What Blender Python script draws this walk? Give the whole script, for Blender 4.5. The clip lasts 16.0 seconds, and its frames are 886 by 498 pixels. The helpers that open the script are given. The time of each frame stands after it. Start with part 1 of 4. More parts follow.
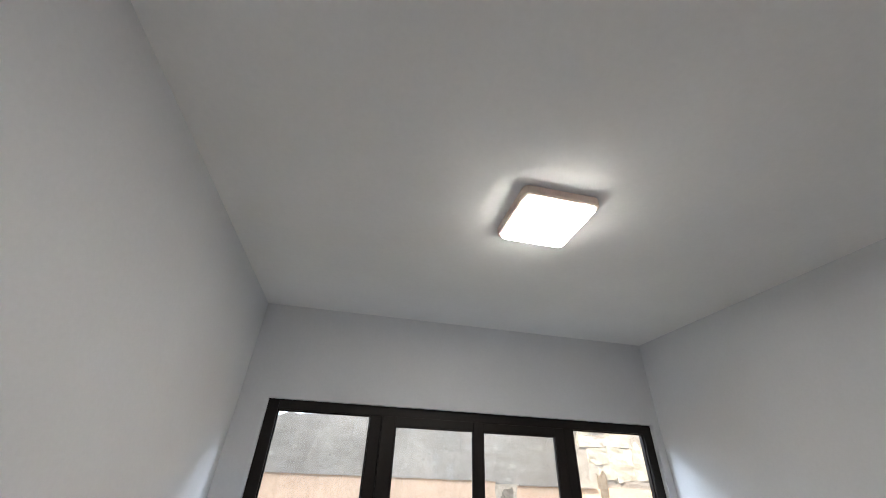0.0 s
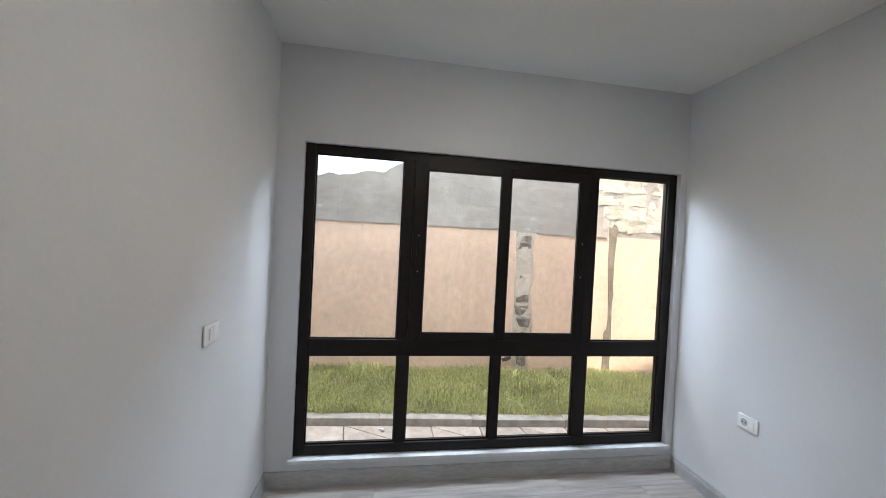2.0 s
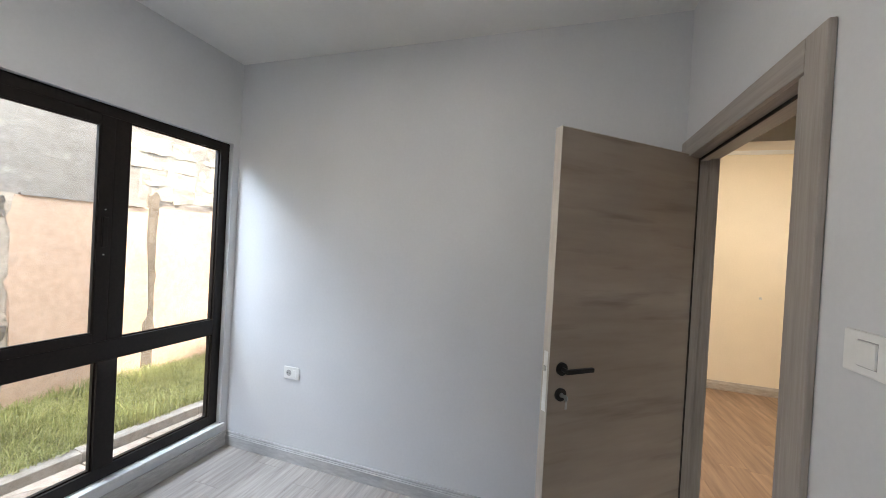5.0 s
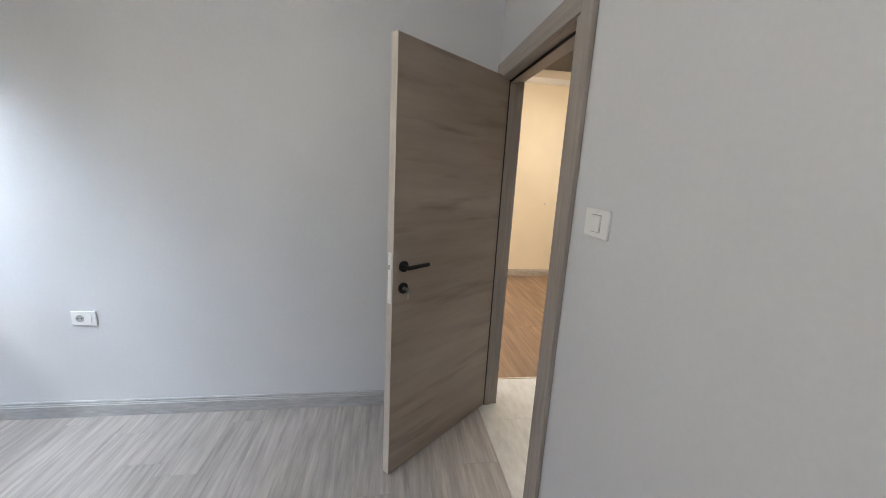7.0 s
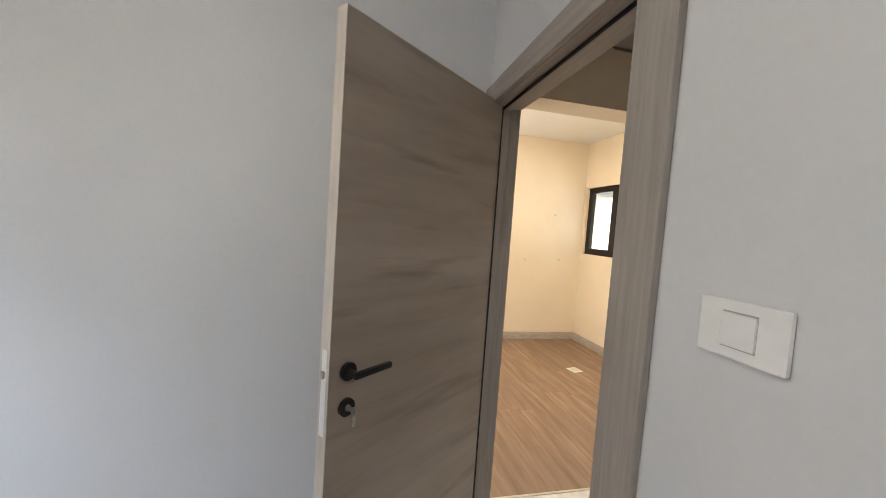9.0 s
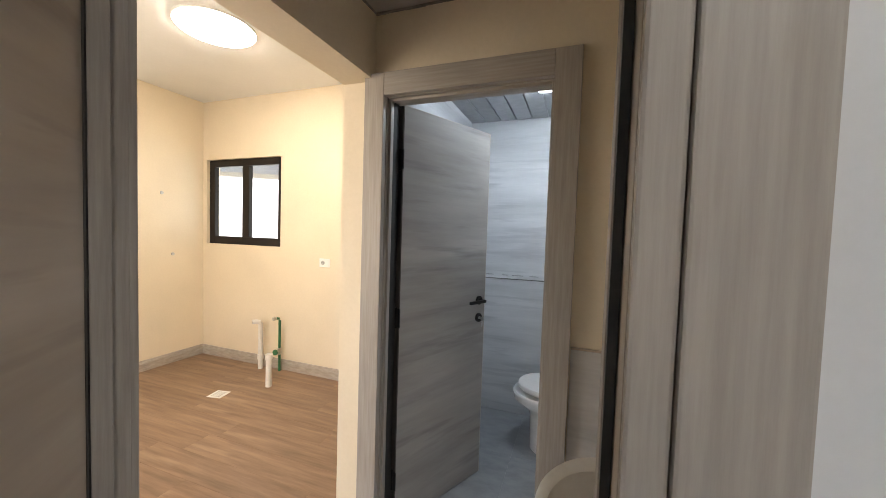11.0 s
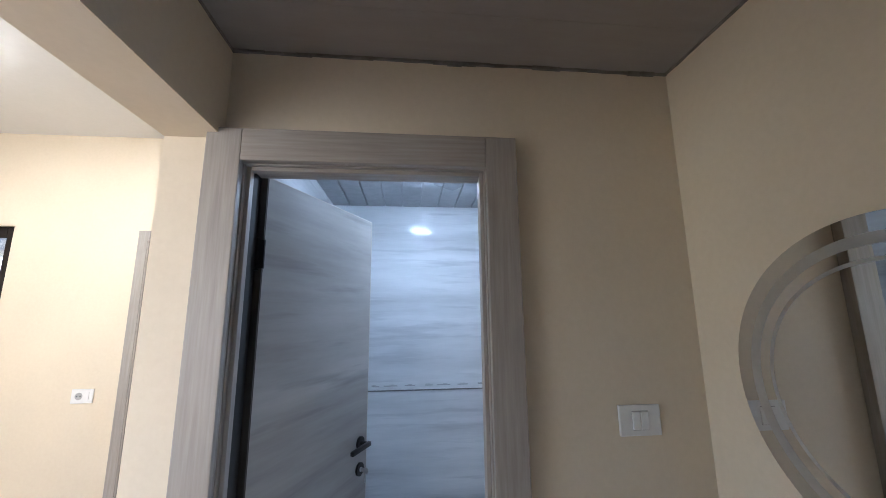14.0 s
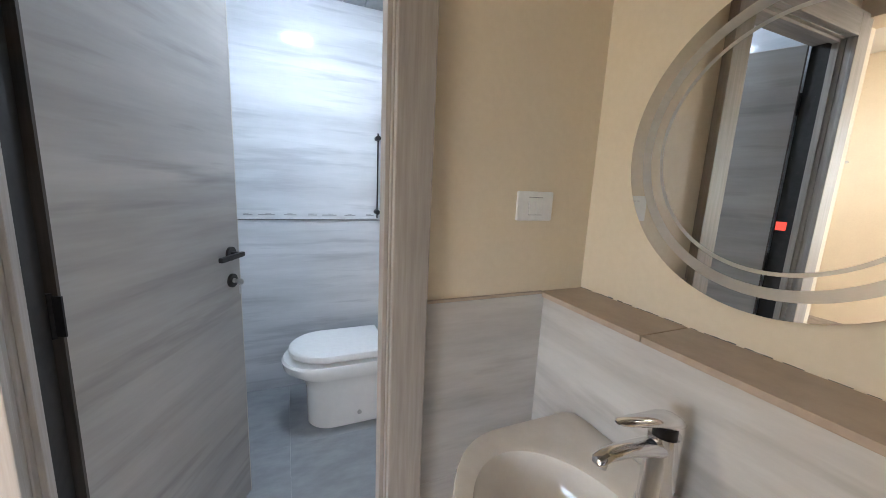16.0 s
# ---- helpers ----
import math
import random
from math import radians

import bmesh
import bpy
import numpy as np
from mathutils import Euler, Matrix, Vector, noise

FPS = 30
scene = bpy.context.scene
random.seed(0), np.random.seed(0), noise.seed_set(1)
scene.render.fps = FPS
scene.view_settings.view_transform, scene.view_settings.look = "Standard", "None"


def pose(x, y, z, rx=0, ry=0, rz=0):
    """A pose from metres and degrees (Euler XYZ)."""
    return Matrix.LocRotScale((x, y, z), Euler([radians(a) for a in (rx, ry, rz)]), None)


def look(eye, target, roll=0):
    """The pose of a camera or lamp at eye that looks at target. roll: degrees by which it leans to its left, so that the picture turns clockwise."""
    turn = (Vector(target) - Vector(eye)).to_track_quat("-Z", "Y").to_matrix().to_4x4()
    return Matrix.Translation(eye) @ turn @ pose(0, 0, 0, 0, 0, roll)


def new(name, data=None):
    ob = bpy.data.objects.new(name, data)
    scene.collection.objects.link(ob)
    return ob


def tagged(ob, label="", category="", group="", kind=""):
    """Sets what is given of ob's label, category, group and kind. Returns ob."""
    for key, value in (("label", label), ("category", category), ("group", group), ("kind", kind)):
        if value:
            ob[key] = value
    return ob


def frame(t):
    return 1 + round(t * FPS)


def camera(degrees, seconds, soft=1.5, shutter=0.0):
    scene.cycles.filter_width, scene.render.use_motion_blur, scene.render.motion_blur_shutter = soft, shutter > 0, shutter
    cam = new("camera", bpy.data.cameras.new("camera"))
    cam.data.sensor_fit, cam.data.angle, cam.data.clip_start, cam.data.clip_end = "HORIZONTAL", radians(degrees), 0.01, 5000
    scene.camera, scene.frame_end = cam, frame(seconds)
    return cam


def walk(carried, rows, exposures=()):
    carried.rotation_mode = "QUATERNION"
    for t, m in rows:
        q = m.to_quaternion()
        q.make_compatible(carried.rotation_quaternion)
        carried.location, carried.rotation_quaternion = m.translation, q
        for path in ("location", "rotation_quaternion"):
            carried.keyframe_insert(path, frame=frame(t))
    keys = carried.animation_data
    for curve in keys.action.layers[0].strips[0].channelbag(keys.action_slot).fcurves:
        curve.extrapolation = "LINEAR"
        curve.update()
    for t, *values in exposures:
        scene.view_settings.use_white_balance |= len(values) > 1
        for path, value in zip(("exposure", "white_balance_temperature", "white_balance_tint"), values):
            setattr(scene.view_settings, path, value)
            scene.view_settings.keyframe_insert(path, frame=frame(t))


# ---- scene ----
cam = camera(101.3, 16.0, soft=0.8)

PATH = [
    (0, (-2.189, 0.316, 1.815), (-1.852, 1.975, 2.88), 2.4),
    (0.5, (-2.179, 0.333, 1.792), (-1.811, 2.118, 2.616), 2.6),
    (1, (-2.178, 0.365, 1.719), (-1.772, 2.257, 2.225), 2.5),
    (1.5, (-2.2, 0.41, 1.66), (-1.818, 2.364, 1.847), 2.9),
    (2, (-2.188, 0.445, 1.595), (-1.878, 2.421, 1.564), 2.9),
    (2.5, (-2.167, 0.464, 1.559), (-1.926, 2.442, 1.382), 3.2),
    (3, (-2.15, 0.511, 1.554), (-1.552, 2.414, 1.406), 4.6),
    (3.5, (-2.132, 0.558, 1.555), (-1.073, 2.251, 1.442), 5.3),
    (4, (-2.169, 0.629, 1.554), (-0.663, 1.945, 1.546), 5.0),
    (4.5, (-2.106, 0.614, 1.548), (-0.332, 1.538, 1.536), 4.2),
    (5, (-2.091, 0.582, 1.548), (-0.184, 1.183, 1.53), 3.2),
    (5.2, (-2.101, 0.558, 1.558), (-0.163, 1.052, 1.543), 2.9),
    (7.3, (-2.172, 0.61, 1.501), (-0.242, 0.233, 1.134), 2.9),
    (7.5, (-2.142, 0.603, 1.502), (-0.207, 0.202, 1.195), 2.7),
    (8, (-1.962, 0.572, 1.53), (0.008, 0.274, 1.355), 2.4),
    (8.2, (-1.877, 0.551, 1.527), (0.104, 0.307, 1.395), 3.4),
    (10.3, (-1.128, 0.498, 1.45), (0.36, -0.836, 1.379), 4.7),
    (10.5, (-1.05, 0.464, 1.446), (0.266, -1.041, 1.397), 4.6),
    (11, (-0.875, 0.336, 1.462), (-0.179, -1.536, 1.374), 1.8),
    (11.5, (-0.76, 0.206, 1.459), (-0.315, -1.742, 1.376), 1.0),
    (12, (-0.674, 0.085, 1.489), (-0.489, -1.906, 1.539), 2.4),
    (12.5, (-0.589, -0.014, 1.582), (-0.697, -1.966, 2.004), -0.5),
    (12.7, (-0.58, -0.026, 1.606), (-0.726, -1.944, 2.154), -1.4),
    (13, (-0.563, -0.027, 1.641), (-0.738, -1.909, 2.296), -1.5),
    (13.5, (-0.551, -0.01, 1.675), (-0.765, -1.836, 2.462), -1.6),
    (14, (-0.54, -0.043, 1.617), (-0.728, -2.004, 1.962), -0.5),
    (14.5, (-0.526, -0.082, 1.525), (-0.733, -2.071, 1.508), 1.1),
    (15, (-0.526, -0.104, 1.451), (-0.739, -2.072, 1.169), 1.9),
    (15.2, (-0.503, -0.125, 1.419), (-0.809, -2.069, 1.064), 2.0),
    (15.5, (-0.516, -0.138, 1.393), (-0.973, -2.046, 1.005), 2.4),
    (15.6, (-0.525, -0.162, 1.408), (-1.055, -2.041, 0.975), 3.2),
    (16, (-0.533, -0.216, 1.363), (-1.321, -2.02, 1.011), 2.7),
]
walk(cam, [(t, look(eye, target, roll)) for t, eye, target, roll in PATH],
     [(0, 2.85, 6450, 10), (2.5, 2.6, 6550, 10), (3.5, 2.72, 6700, 10), (5, 3.05, 6500, 10), (7.3, 3.1, 6500, 10), (8.2, 3.17, 6550, 10), (10.3, 3.25, 6850, 10), (11.5, 3.15, 6150, 10), (12.5, 2.98, 5380, 10), (13.5, 3.2, 5250, 10), (14.5, 3.18, 5200, 10), (15.2, 3.12, 5560, 10), (16, 3.92, 5980, 10)])


# ---- light ----
SUN_ELEV, SUN_AZ = radians(50), radians(68)
world = bpy.data.worlds.new("sky")
scene.world = world
world.use_nodes = True
wn = world.node_tree
wn.nodes.clear()
sky = wn.nodes.new("ShaderNodeTexSky")
sky.sky_type, sky.sun_disc = "NISHITA", False
sky.sun_elevation, sky.sun_rotation = SUN_ELEV, radians(180) + SUN_AZ
sky.air_density, sky.dust_density = 1.0, 3.0
wbg = wn.nodes.new("ShaderNodeBackground")
wbg.inputs["Strength"].default_value = 0.15
wout = wn.nodes.new("ShaderNodeOutputWorld")
wn.links.new(sky.outputs[0], wbg.inputs[0])
wn.links.new(wbg.outputs[0], wout.inputs[0])

sun = new("sun", bpy.data.lights.new("sun", "SUN"))
sun.data.energy, sun.data.angle, sun.data.color = 2.3, radians(0.6), (1.0, 0.92, 0.78)
sun.matrix_world = look((0, 0, 0), (math.sin(SUN_AZ) * math.cos(SUN_ELEV), math.cos(SUN_AZ) * math.cos(SUN_ELEV), -math.sin(SUN_ELEV)))

# sky light falling in through the large window
skylight = new("window_skylight", bpy.data.lights.new("window_skylight", "AREA"))
skylight.data.shape, skylight.data.size, skylight.data.size_y = "RECTANGLE", 2.4, 1.2
skylight.data.energy, skylight.data.color = 33, (0.76, 0.885, 1.0)
skylight.matrix_world = look((-1.38, 3.74, 3.36), (-1.38, 1.7, 2.36))

# lamps added in unseen living area openings, for daylight assumed to come from there
for living_name, living_power, living_eye, living_aim in (("living_fill_north", 4.4, (1.25, 1.58, 1.55), (1.25, -1.0, 1.45)), ("living_fill_east", 3.0, (3.15, 0.62, 1.55), (0.0, 0.62, 1.55))):
    living_light = new(living_name, bpy.data.lights.new(living_name, "AREA"))
    living_light.data.shape, living_light.data.size, living_light.data.size_y = "RECTANGLE", 1.5, 1.3
    living_light.data.energy, living_light.data.color = living_power, (1.0, 0.91, 0.80)
    living_light.matrix_world = look(living_eye, living_aim)

LAMP_BED, LAMP_KITCHEN, LAMP_WC = 7.0, 5.8, 12.0


# ---- materials ----
def surface(name, low, high, scale=(1, 1, 1), rough=0.6, metal=0.0, bump=0.1, size=40.0, stain=0.12, detail=6.0, shift=0.0, dist=0.004, contrast=(0.35, 0.65), coat=0.0):
    """A procedural surface: fine grain between two colours, broad stains, relief, and a small change from piece to piece."""
    m = bpy.data.materials.new(name)
    m.use_nodes = True
    nt = m.node_tree
    b = nt.nodes["Principled BSDF"]
    co = nt.nodes.new("ShaderNodeTexCoord")
    mp = nt.nodes.new("ShaderNodeMapping")
    mp.inputs["Scale"].default_value = scale
    nt.links.new(co.outputs["Object"], mp.inputs["Vector"])
    info = nt.nodes.new("ShaderNodeObjectInfo")
    off = nt.nodes.new("ShaderNodeMath")
    off.operation = "MULTIPLY"
    off.inputs[1].default_value = 30.0 * (shift > 0)
    nt.links.new(info.outputs["Random"], off.inputs[0])
    nt.links.new(off.outputs[0], mp.inputs["Location"])
    n1 = nt.nodes.new("ShaderNodeTexNoise")
    n1.inputs["Scale"].default_value, n1.inputs["Detail"].default_value = size, detail
    n1.inputs["Roughness"].default_value = 0.62
    nt.links.new(mp.outputs[0], n1.inputs["Vector"])
    ramp = nt.nodes.new("ShaderNodeValToRGB")
    ramp.color_ramp.elements[0].position, ramp.color_ramp.elements[1].position = contrast
    ramp.color_ramp.elements[0].color, ramp.color_ramp.elements[1].color = (*low, 1), (*high, 1)
    nt.links.new(n1.outputs["Fac"], ramp.inputs[0])
    n2 = nt.nodes.new("ShaderNodeTexNoise")
    n2.inputs["Scale"].default_value, n2.inputs["Detail"].default_value = 1.7, 4.0
    nt.links.new(co.outputs["Object"], n2.inputs["Vector"])
    val = nt.nodes.new("ShaderNodeMapRange")
    val.inputs["From Min"].default_value, val.inputs["From Max"].default_value = 0.3, 0.7
    val.inputs["To Min"].default_value, val.inputs["To Max"].default_value = 1 - stain, 1 + stain * 0.4
    nt.links.new(n2.outputs["Fac"], val.inputs["Value"])
    rnd = nt.nodes.new("ShaderNodeMapRange")
    rnd.inputs["To Min"].default_value, rnd.inputs["To Max"].default_value = 1 - shift, 1 + shift
    nt.links.new(info.outputs["Random"], rnd.inputs["Value"])
    mul = nt.nodes.new("ShaderNodeMath")
    mul.operation = "MULTIPLY"
    nt.links.new(val.outputs[0], mul.inputs[0])
    nt.links.new(rnd.outputs[0], mul.inputs[1])
    hsv = nt.nodes.new("ShaderNodeHueSaturation")
    nt.links.new(ramp.outputs[0], hsv.inputs["Color"])
    nt.links.new(mul.outputs[0], hsv.inputs["Value"])
    nt.links.new(hsv.outputs[0], b.inputs["Base Color"])
    rr = nt.nodes.new("ShaderNodeMapRange")
    rr.inputs["To Min"].default_value, rr.inputs["To Max"].default_value = max(rough - 0.08, 0.02), min(rough + 0.08, 1)
    nt.links.new(n2.outputs["Fac"], rr.inputs["Value"])
    nt.links.new(rr.outputs[0], b.inputs["Roughness"])
    b.inputs["Metallic"].default_value = metal
    b.inputs["Coat Weight"].default_value = coat
    if bump:
        bp = nt.nodes.new("ShaderNodeBump")
        bp.inputs["Strength"].default_value, bp.inputs["Distance"].default_value = bump, dist
        nt.links.new(n1.outputs["Fac"], bp.inputs["Height"])
        nt.links.new(bp.outputs[0], b.inputs["Normal"])
    return m


def glow(name, colour, strength):
    m = bpy.data.materials.new(name)
    m.use_nodes = True
    nt = m.node_tree
    nt.nodes.clear()
    e = nt.nodes.new("ShaderNodeEmission")
    e.inputs[0].default_value, e.inputs[1].default_value = (*colour, 1), strength
    o = nt.nodes.new("ShaderNodeOutputMaterial")
    nt.links.new(e.outputs[0], o.inputs[0])
    return m


def clear_glass(name):
    m = bpy.data.materials.new(name)
    m.use_nodes = True
    nt = m.node_tree
    nt.nodes.clear()
    t = nt.nodes.new("ShaderNodeBsdfTransparent")
    t.inputs[0].default_value = (0.97, 0.98, 0.97, 1)
    g = nt.nodes.new("ShaderNodeBsdfGlossy")
    g.inputs["Roughness"].default_value = 0.01
    lw = nt.nodes.new("ShaderNodeLayerWeight")
    lw.inputs["Blend"].default_value = 0.5
    pw = nt.nodes.new("ShaderNodeMath")
    pw.operation, pw.inputs[1].default_value = "POWER", 4.0
    nt.links.new(lw.outputs["Facing"], pw.inputs[0])
    f = nt.nodes.new("ShaderNodeMath")
    f.operation, f.inputs[1].default_value, f.inputs[2].default_value = "MULTIPLY_ADD", 0.5, 0.03
    nt.links.new(pw.outputs[0], f.inputs[0])
    x = nt.nodes.new("ShaderNodeMixShader")
    o = nt.nodes.new("ShaderNodeOutputMaterial")
    nt.links.new(f.outputs[0], x.inputs[0])
    nt.links.new(t.outputs[0], x.inputs[1])
    nt.links.new(g.outputs[0], x.inputs[2])
    nt.links.new(x.outputs[0], o.inputs[0])
    return m


def flaws(m, colour, scale, size, low, high):
    """Scattered chips, pits, stains or cavity shade of another colour laid over a surface."""
    nt = m.node_tree
    b = nt.nodes["Principled BSDF"]
    co = nt.nodes.new("ShaderNodeTexCoord")
    mp = nt.nodes.new("ShaderNodeMapping")
    mp.inputs["Scale"].default_value = scale
    mp.inputs["Location"].default_value = (scale[0] * 3.7, 1.3, scale[2])
    nt.links.new(co.outputs["Object"], mp.inputs["Vector"])
    n = nt.nodes.new("ShaderNodeTexNoise")
    n.inputs["Scale"].default_value, n.inputs["Detail"].default_value = size, 4.0
    nt.links.new(mp.outputs[0], n.inputs["Vector"])
    k = nt.nodes.new("ShaderNodeMapRange")
    k.inputs["From Min"].default_value, k.inputs["From Max"].default_value = low, high
    nt.links.new(n.outputs["Fac"], k.inputs["Value"])
    x = nt.nodes.new("ShaderNodeMix")
    x.data_type = "RGBA"
    nt.links.new(k.outputs[0], x.inputs[0])
    nt.links.new(b.inputs["Base Color"].links[0].from_socket, x.inputs[6])
    x.inputs[7].default_value = (*colour, 1)
    nt.links.new(x.outputs[2], b.inputs["Base Color"])


WHITE_PAINT = surface("bedroom_paint", (0.63, 0.64, 0.66), (0.65, 0.66, 0.68), size=60, rough=0.55, bump=0.03, stain=0.05, dist=0.002)
CEIL_PAINT = surface("ceiling_paint", (0.79, 0.79, 0.78), (0.81, 0.81, 0.80), size=50, rough=0.7, bump=0.08, stain=0.05, dist=0.002)
CREAM_PAINT = surface("cream_paint", (0.735, 0.638, 0.488), (0.76, 0.663, 0.513), size=60, rough=0.55, bump=0.04, stain=0.06, dist=0.002)
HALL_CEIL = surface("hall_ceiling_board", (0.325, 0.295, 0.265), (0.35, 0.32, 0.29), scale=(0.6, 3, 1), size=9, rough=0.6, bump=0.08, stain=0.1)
LEAF_WOOD = surface("door_laminate", (0.30, 0.24, 0.19), (0.46, 0.39, 0.325), scale=(0.30, 0.30, 2.7), size=2.3, detail=5, rough=0.42, bump=0.05, stain=0.1, contrast=(0.26, 0.74))
flaws(LEAF_WOOD, (0.21, 0.165, 0.13), (0.9, 0.9, 9), 1.8, 0.56, 0.80)
# Door laminate again, with the toilet lamp's cool light put into its colour.
LEAF_COOL_LIT = surface("cool_lit_door_laminate", (0.255, 0.238, 0.222), (0.485, 0.463, 0.438), scale=(0.30, 0.30, 2.7), size=2.3, detail=5, rough=0.40, bump=0.05, stain=0.1, contrast=(0.26, 0.74))
flaws(LEAF_COOL_LIT, (0.19, 0.18, 0.17), (0.9, 0.9, 9), 1.8, 0.56, 0.80)
CASE_WOOD = surface("casing_laminate", (0.315, 0.282, 0.25), (0.395, 0.358, 0.322), scale=(10, 10, 0.5), size=9, detail=8, rough=0.45, bump=0.14, stain=0.08, dist=0.002)
HEAD_WOOD = surface("casing_laminate_head", (0.315, 0.282, 0.25), (0.395, 0.358, 0.322), scale=(0.5, 10, 10), size=9, detail=8, rough=0.45, bump=0.14, stain=0.08, dist=0.002)
EDGE_BAND = surface("door_edge_band", (0.52, 0.48, 0.43), (0.6, 0.56, 0.5), scale=(8, 8, 0.6), size=9, rough=0.5, bump=0.05)
GASKET_AND_SHADE = surface("rubber_and_gap_shade", (0.015, 0.013, 0.012), (0.025, 0.022, 0.02), rough=0.7, bump=0.0)
BLACK_METAL = surface("black_aluminium", (0.009, 0.006, 0.005), (0.014, 0.010, 0.008), scale=(1, 1, 1), size=80, rough=0.48, metal=0.0, bump=0.04, stain=0.2)
BLACK_METAL.node_tree.nodes["Principled BSDF"].inputs["Specular IOR Level"].default_value = 0.28
BLACK_HANDLE = surface("matt_black_metal", (0.012, 0.011, 0.011), (0.02, 0.018, 0.018), size=90, rough=0.38, metal=0.0, bump=0.03)
BLACK_HANDLE.node_tree.nodes["Principled BSDF"].inputs["Specular IOR Level"].default_value = 0.25
STEEL = surface("brushed_steel", (0.5, 0.5, 0.5), (0.6, 0.6, 0.6), size=60, rough=0.3, metal=1.0, bump=0.02)
CHROME = surface("chrome", (0.8, 0.8, 0.82), (0.85, 0.85, 0.87), size=20, rough=0.08, metal=1.0, bump=0.0, stain=0.04)
PLASTIC = surface("white_plastic", (0.78, 0.78, 0.77), (0.82, 0.82, 0.81), size=40, rough=0.32, bump=0.0, stain=0.03)
DARK_SLOT = surface("dark_slot", (0.03, 0.03, 0.03), (0.05, 0.05, 0.05), rough=0.6, bump=0.0)
GREY_SLOT = surface("grey_slot", (0.40, 0.40, 0.40), (0.46, 0.46, 0.46), rough=0.6, bump=0.0)
TRIM_GREY = surface("grey_tile_trim", (0.11, 0.11, 0.115), (0.22, 0.22, 0.225), scale=(9, 1, 1), size=4, rough=0.5, bump=0.05)
TRIM_PALE = surface("pale_grey_tile_trim", (0.30, 0.31, 0.32), (0.40, 0.41, 0.42), scale=(9, 1, 1), size=4, rough=0.5, bump=0.05)
DARK_EDGE_AND_HOLE = surface("dark_hinge_edge_and_hole_shade", (0.045, 0.036, 0.03), (0.07, 0.058, 0.048), scale=(8, 8, 0.6), size=9, rough=0.6, bump=0.05)
CERAMIC = surface("white_ceramic", (0.85, 0.85, 0.845), (0.88, 0.88, 0.875), size=20, rough=0.12, bump=0.0, stain=0.04, coat=0.4)
# Basin ceramic: off-white, darkened in colour for the shade it stands in.
IVORY_SHADED = surface("ivory_shaded_ceramic", (0.66, 0.62, 0.565), (0.71, 0.67, 0.615), size=20, rough=0.12, bump=0.0, stain=0.05, coat=0.4)
BASE_GREY = surface("grey_skirting", (0.36, 0.36, 0.36), (0.47, 0.47, 0.47), scale=(2, 2, 8), size=6, rough=0.45, bump=0.1, stain=0.1)
BASE_TAUPE = surface("taupe_skirting", (0.33, 0.29, 0.25), (0.45, 0.40, 0.35), scale=(2, 2, 8), size=6, rough=0.45, bump=0.1, stain=0.1)
PLANK_GREY = surface("grey_oak_plank", (0.275, 0.248, 0.228), (0.51, 0.472, 0.44), scale=(0.55, 7, 1), size=5.0, detail=9, rough=0.38, bump=0.08, stain=0.08, shift=0.06, contrast=(0.3, 0.72))
PLANK_BROWN = surface("brown_oak_plank", (0.155, 0.092, 0.056), (0.34, 0.222, 0.142), scale=(0.42, 4.6, 1), size=3.6, detail=7, rough=0.40, bump=0.08, stain=0.08, shift=0.06, contrast=(0.3, 0.72))
flaws(PLANK_BROWN, (0.43, 0.30, 0.20), (0.9, 8, 1), 1.6, 0.58, 0.92)
flaws(PLANK_BROWN, (0.115, 0.068, 0.043), (1.2, 10, 1), 1.9, 0.60, 0.86)
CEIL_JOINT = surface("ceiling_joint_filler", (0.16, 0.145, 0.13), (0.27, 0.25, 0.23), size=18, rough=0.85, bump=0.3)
JOINT = surface("plank_joint", (0.10, 0.08, 0.07), (0.14, 0.12, 0.1), rough=0.8)
MARBLE = surface("banded_marble_tile", (0.50, 0.515, 0.535), (0.74, 0.75, 0.77), scale=(0.5, 0.5, 6.0), size=2.2, detail=8, rough=0.10, bump=0.0, stain=0.06, shift=0.03, contrast=(0.3, 0.62))
MARBLE.node_tree.nodes["Principled BSDF"].inputs["Specular IOR Level"].default_value = 0.25
flaws(MARBLE, (0.40, 0.415, 0.44), (1.5, 1.5, 26), 1.6, 0.60, 0.80)
flaws(MARBLE, (0.80, 0.80, 0.81), (2.2, 2.2, 17), 1.9, 0.62, 0.80)
GROUT = surface("tile_grout", (0.56, 0.57, 0.58), (0.62, 0.63, 0.64), rough=0.8, bump=0.1)
WC_FLOOR = surface("grey_floor_tile", (0.25, 0.265, 0.28), (0.33, 0.345, 0.36), scale=(2, 4, 1), size=3, rough=0.3, bump=0.03, stain=0.08, shift=0.03)
PVC_BOARD = surface("grey_ceiling_strip", (0.33, 0.345, 0.36), (0.40, 0.415, 0.43), scale=(1, 1, 1), size=20, rough=0.3, bump=0.0, stain=0.05)
THRESH = surface("marble_threshold", (0.60, 0.58, 0.54), (0.74, 0.72, 0.68), scale=(1, 3, 1), size=7, rough=0.3, bump=0.03)
EDGE_STRIP = surface("pale_edge_strip", (0.55, 0.49, 0.38), (0.66, 0.60, 0.48), scale=(1, 6, 1), size=6, rough=0.4, bump=0.05)
SILL_STONE = surface("white_sill_stone", (0.62, 0.63, 0.64), (0.74, 0.75, 0.76), size=12, rough=0.3, bump=0.03)
LEDGE_TOP = surface("beige_ledge_tile", (0.40, 0.312, 0.24), (0.48, 0.385, 0.302), scale=(1.5, 1, 1), size=12, rough=0.35, bump=0.05)
MIRROR = surface("mirror", (0.72, 0.73, 0.73), (0.74, 0.75, 0.75), rough=0.09, metal=1.0, bump=0.0, stain=0.01)
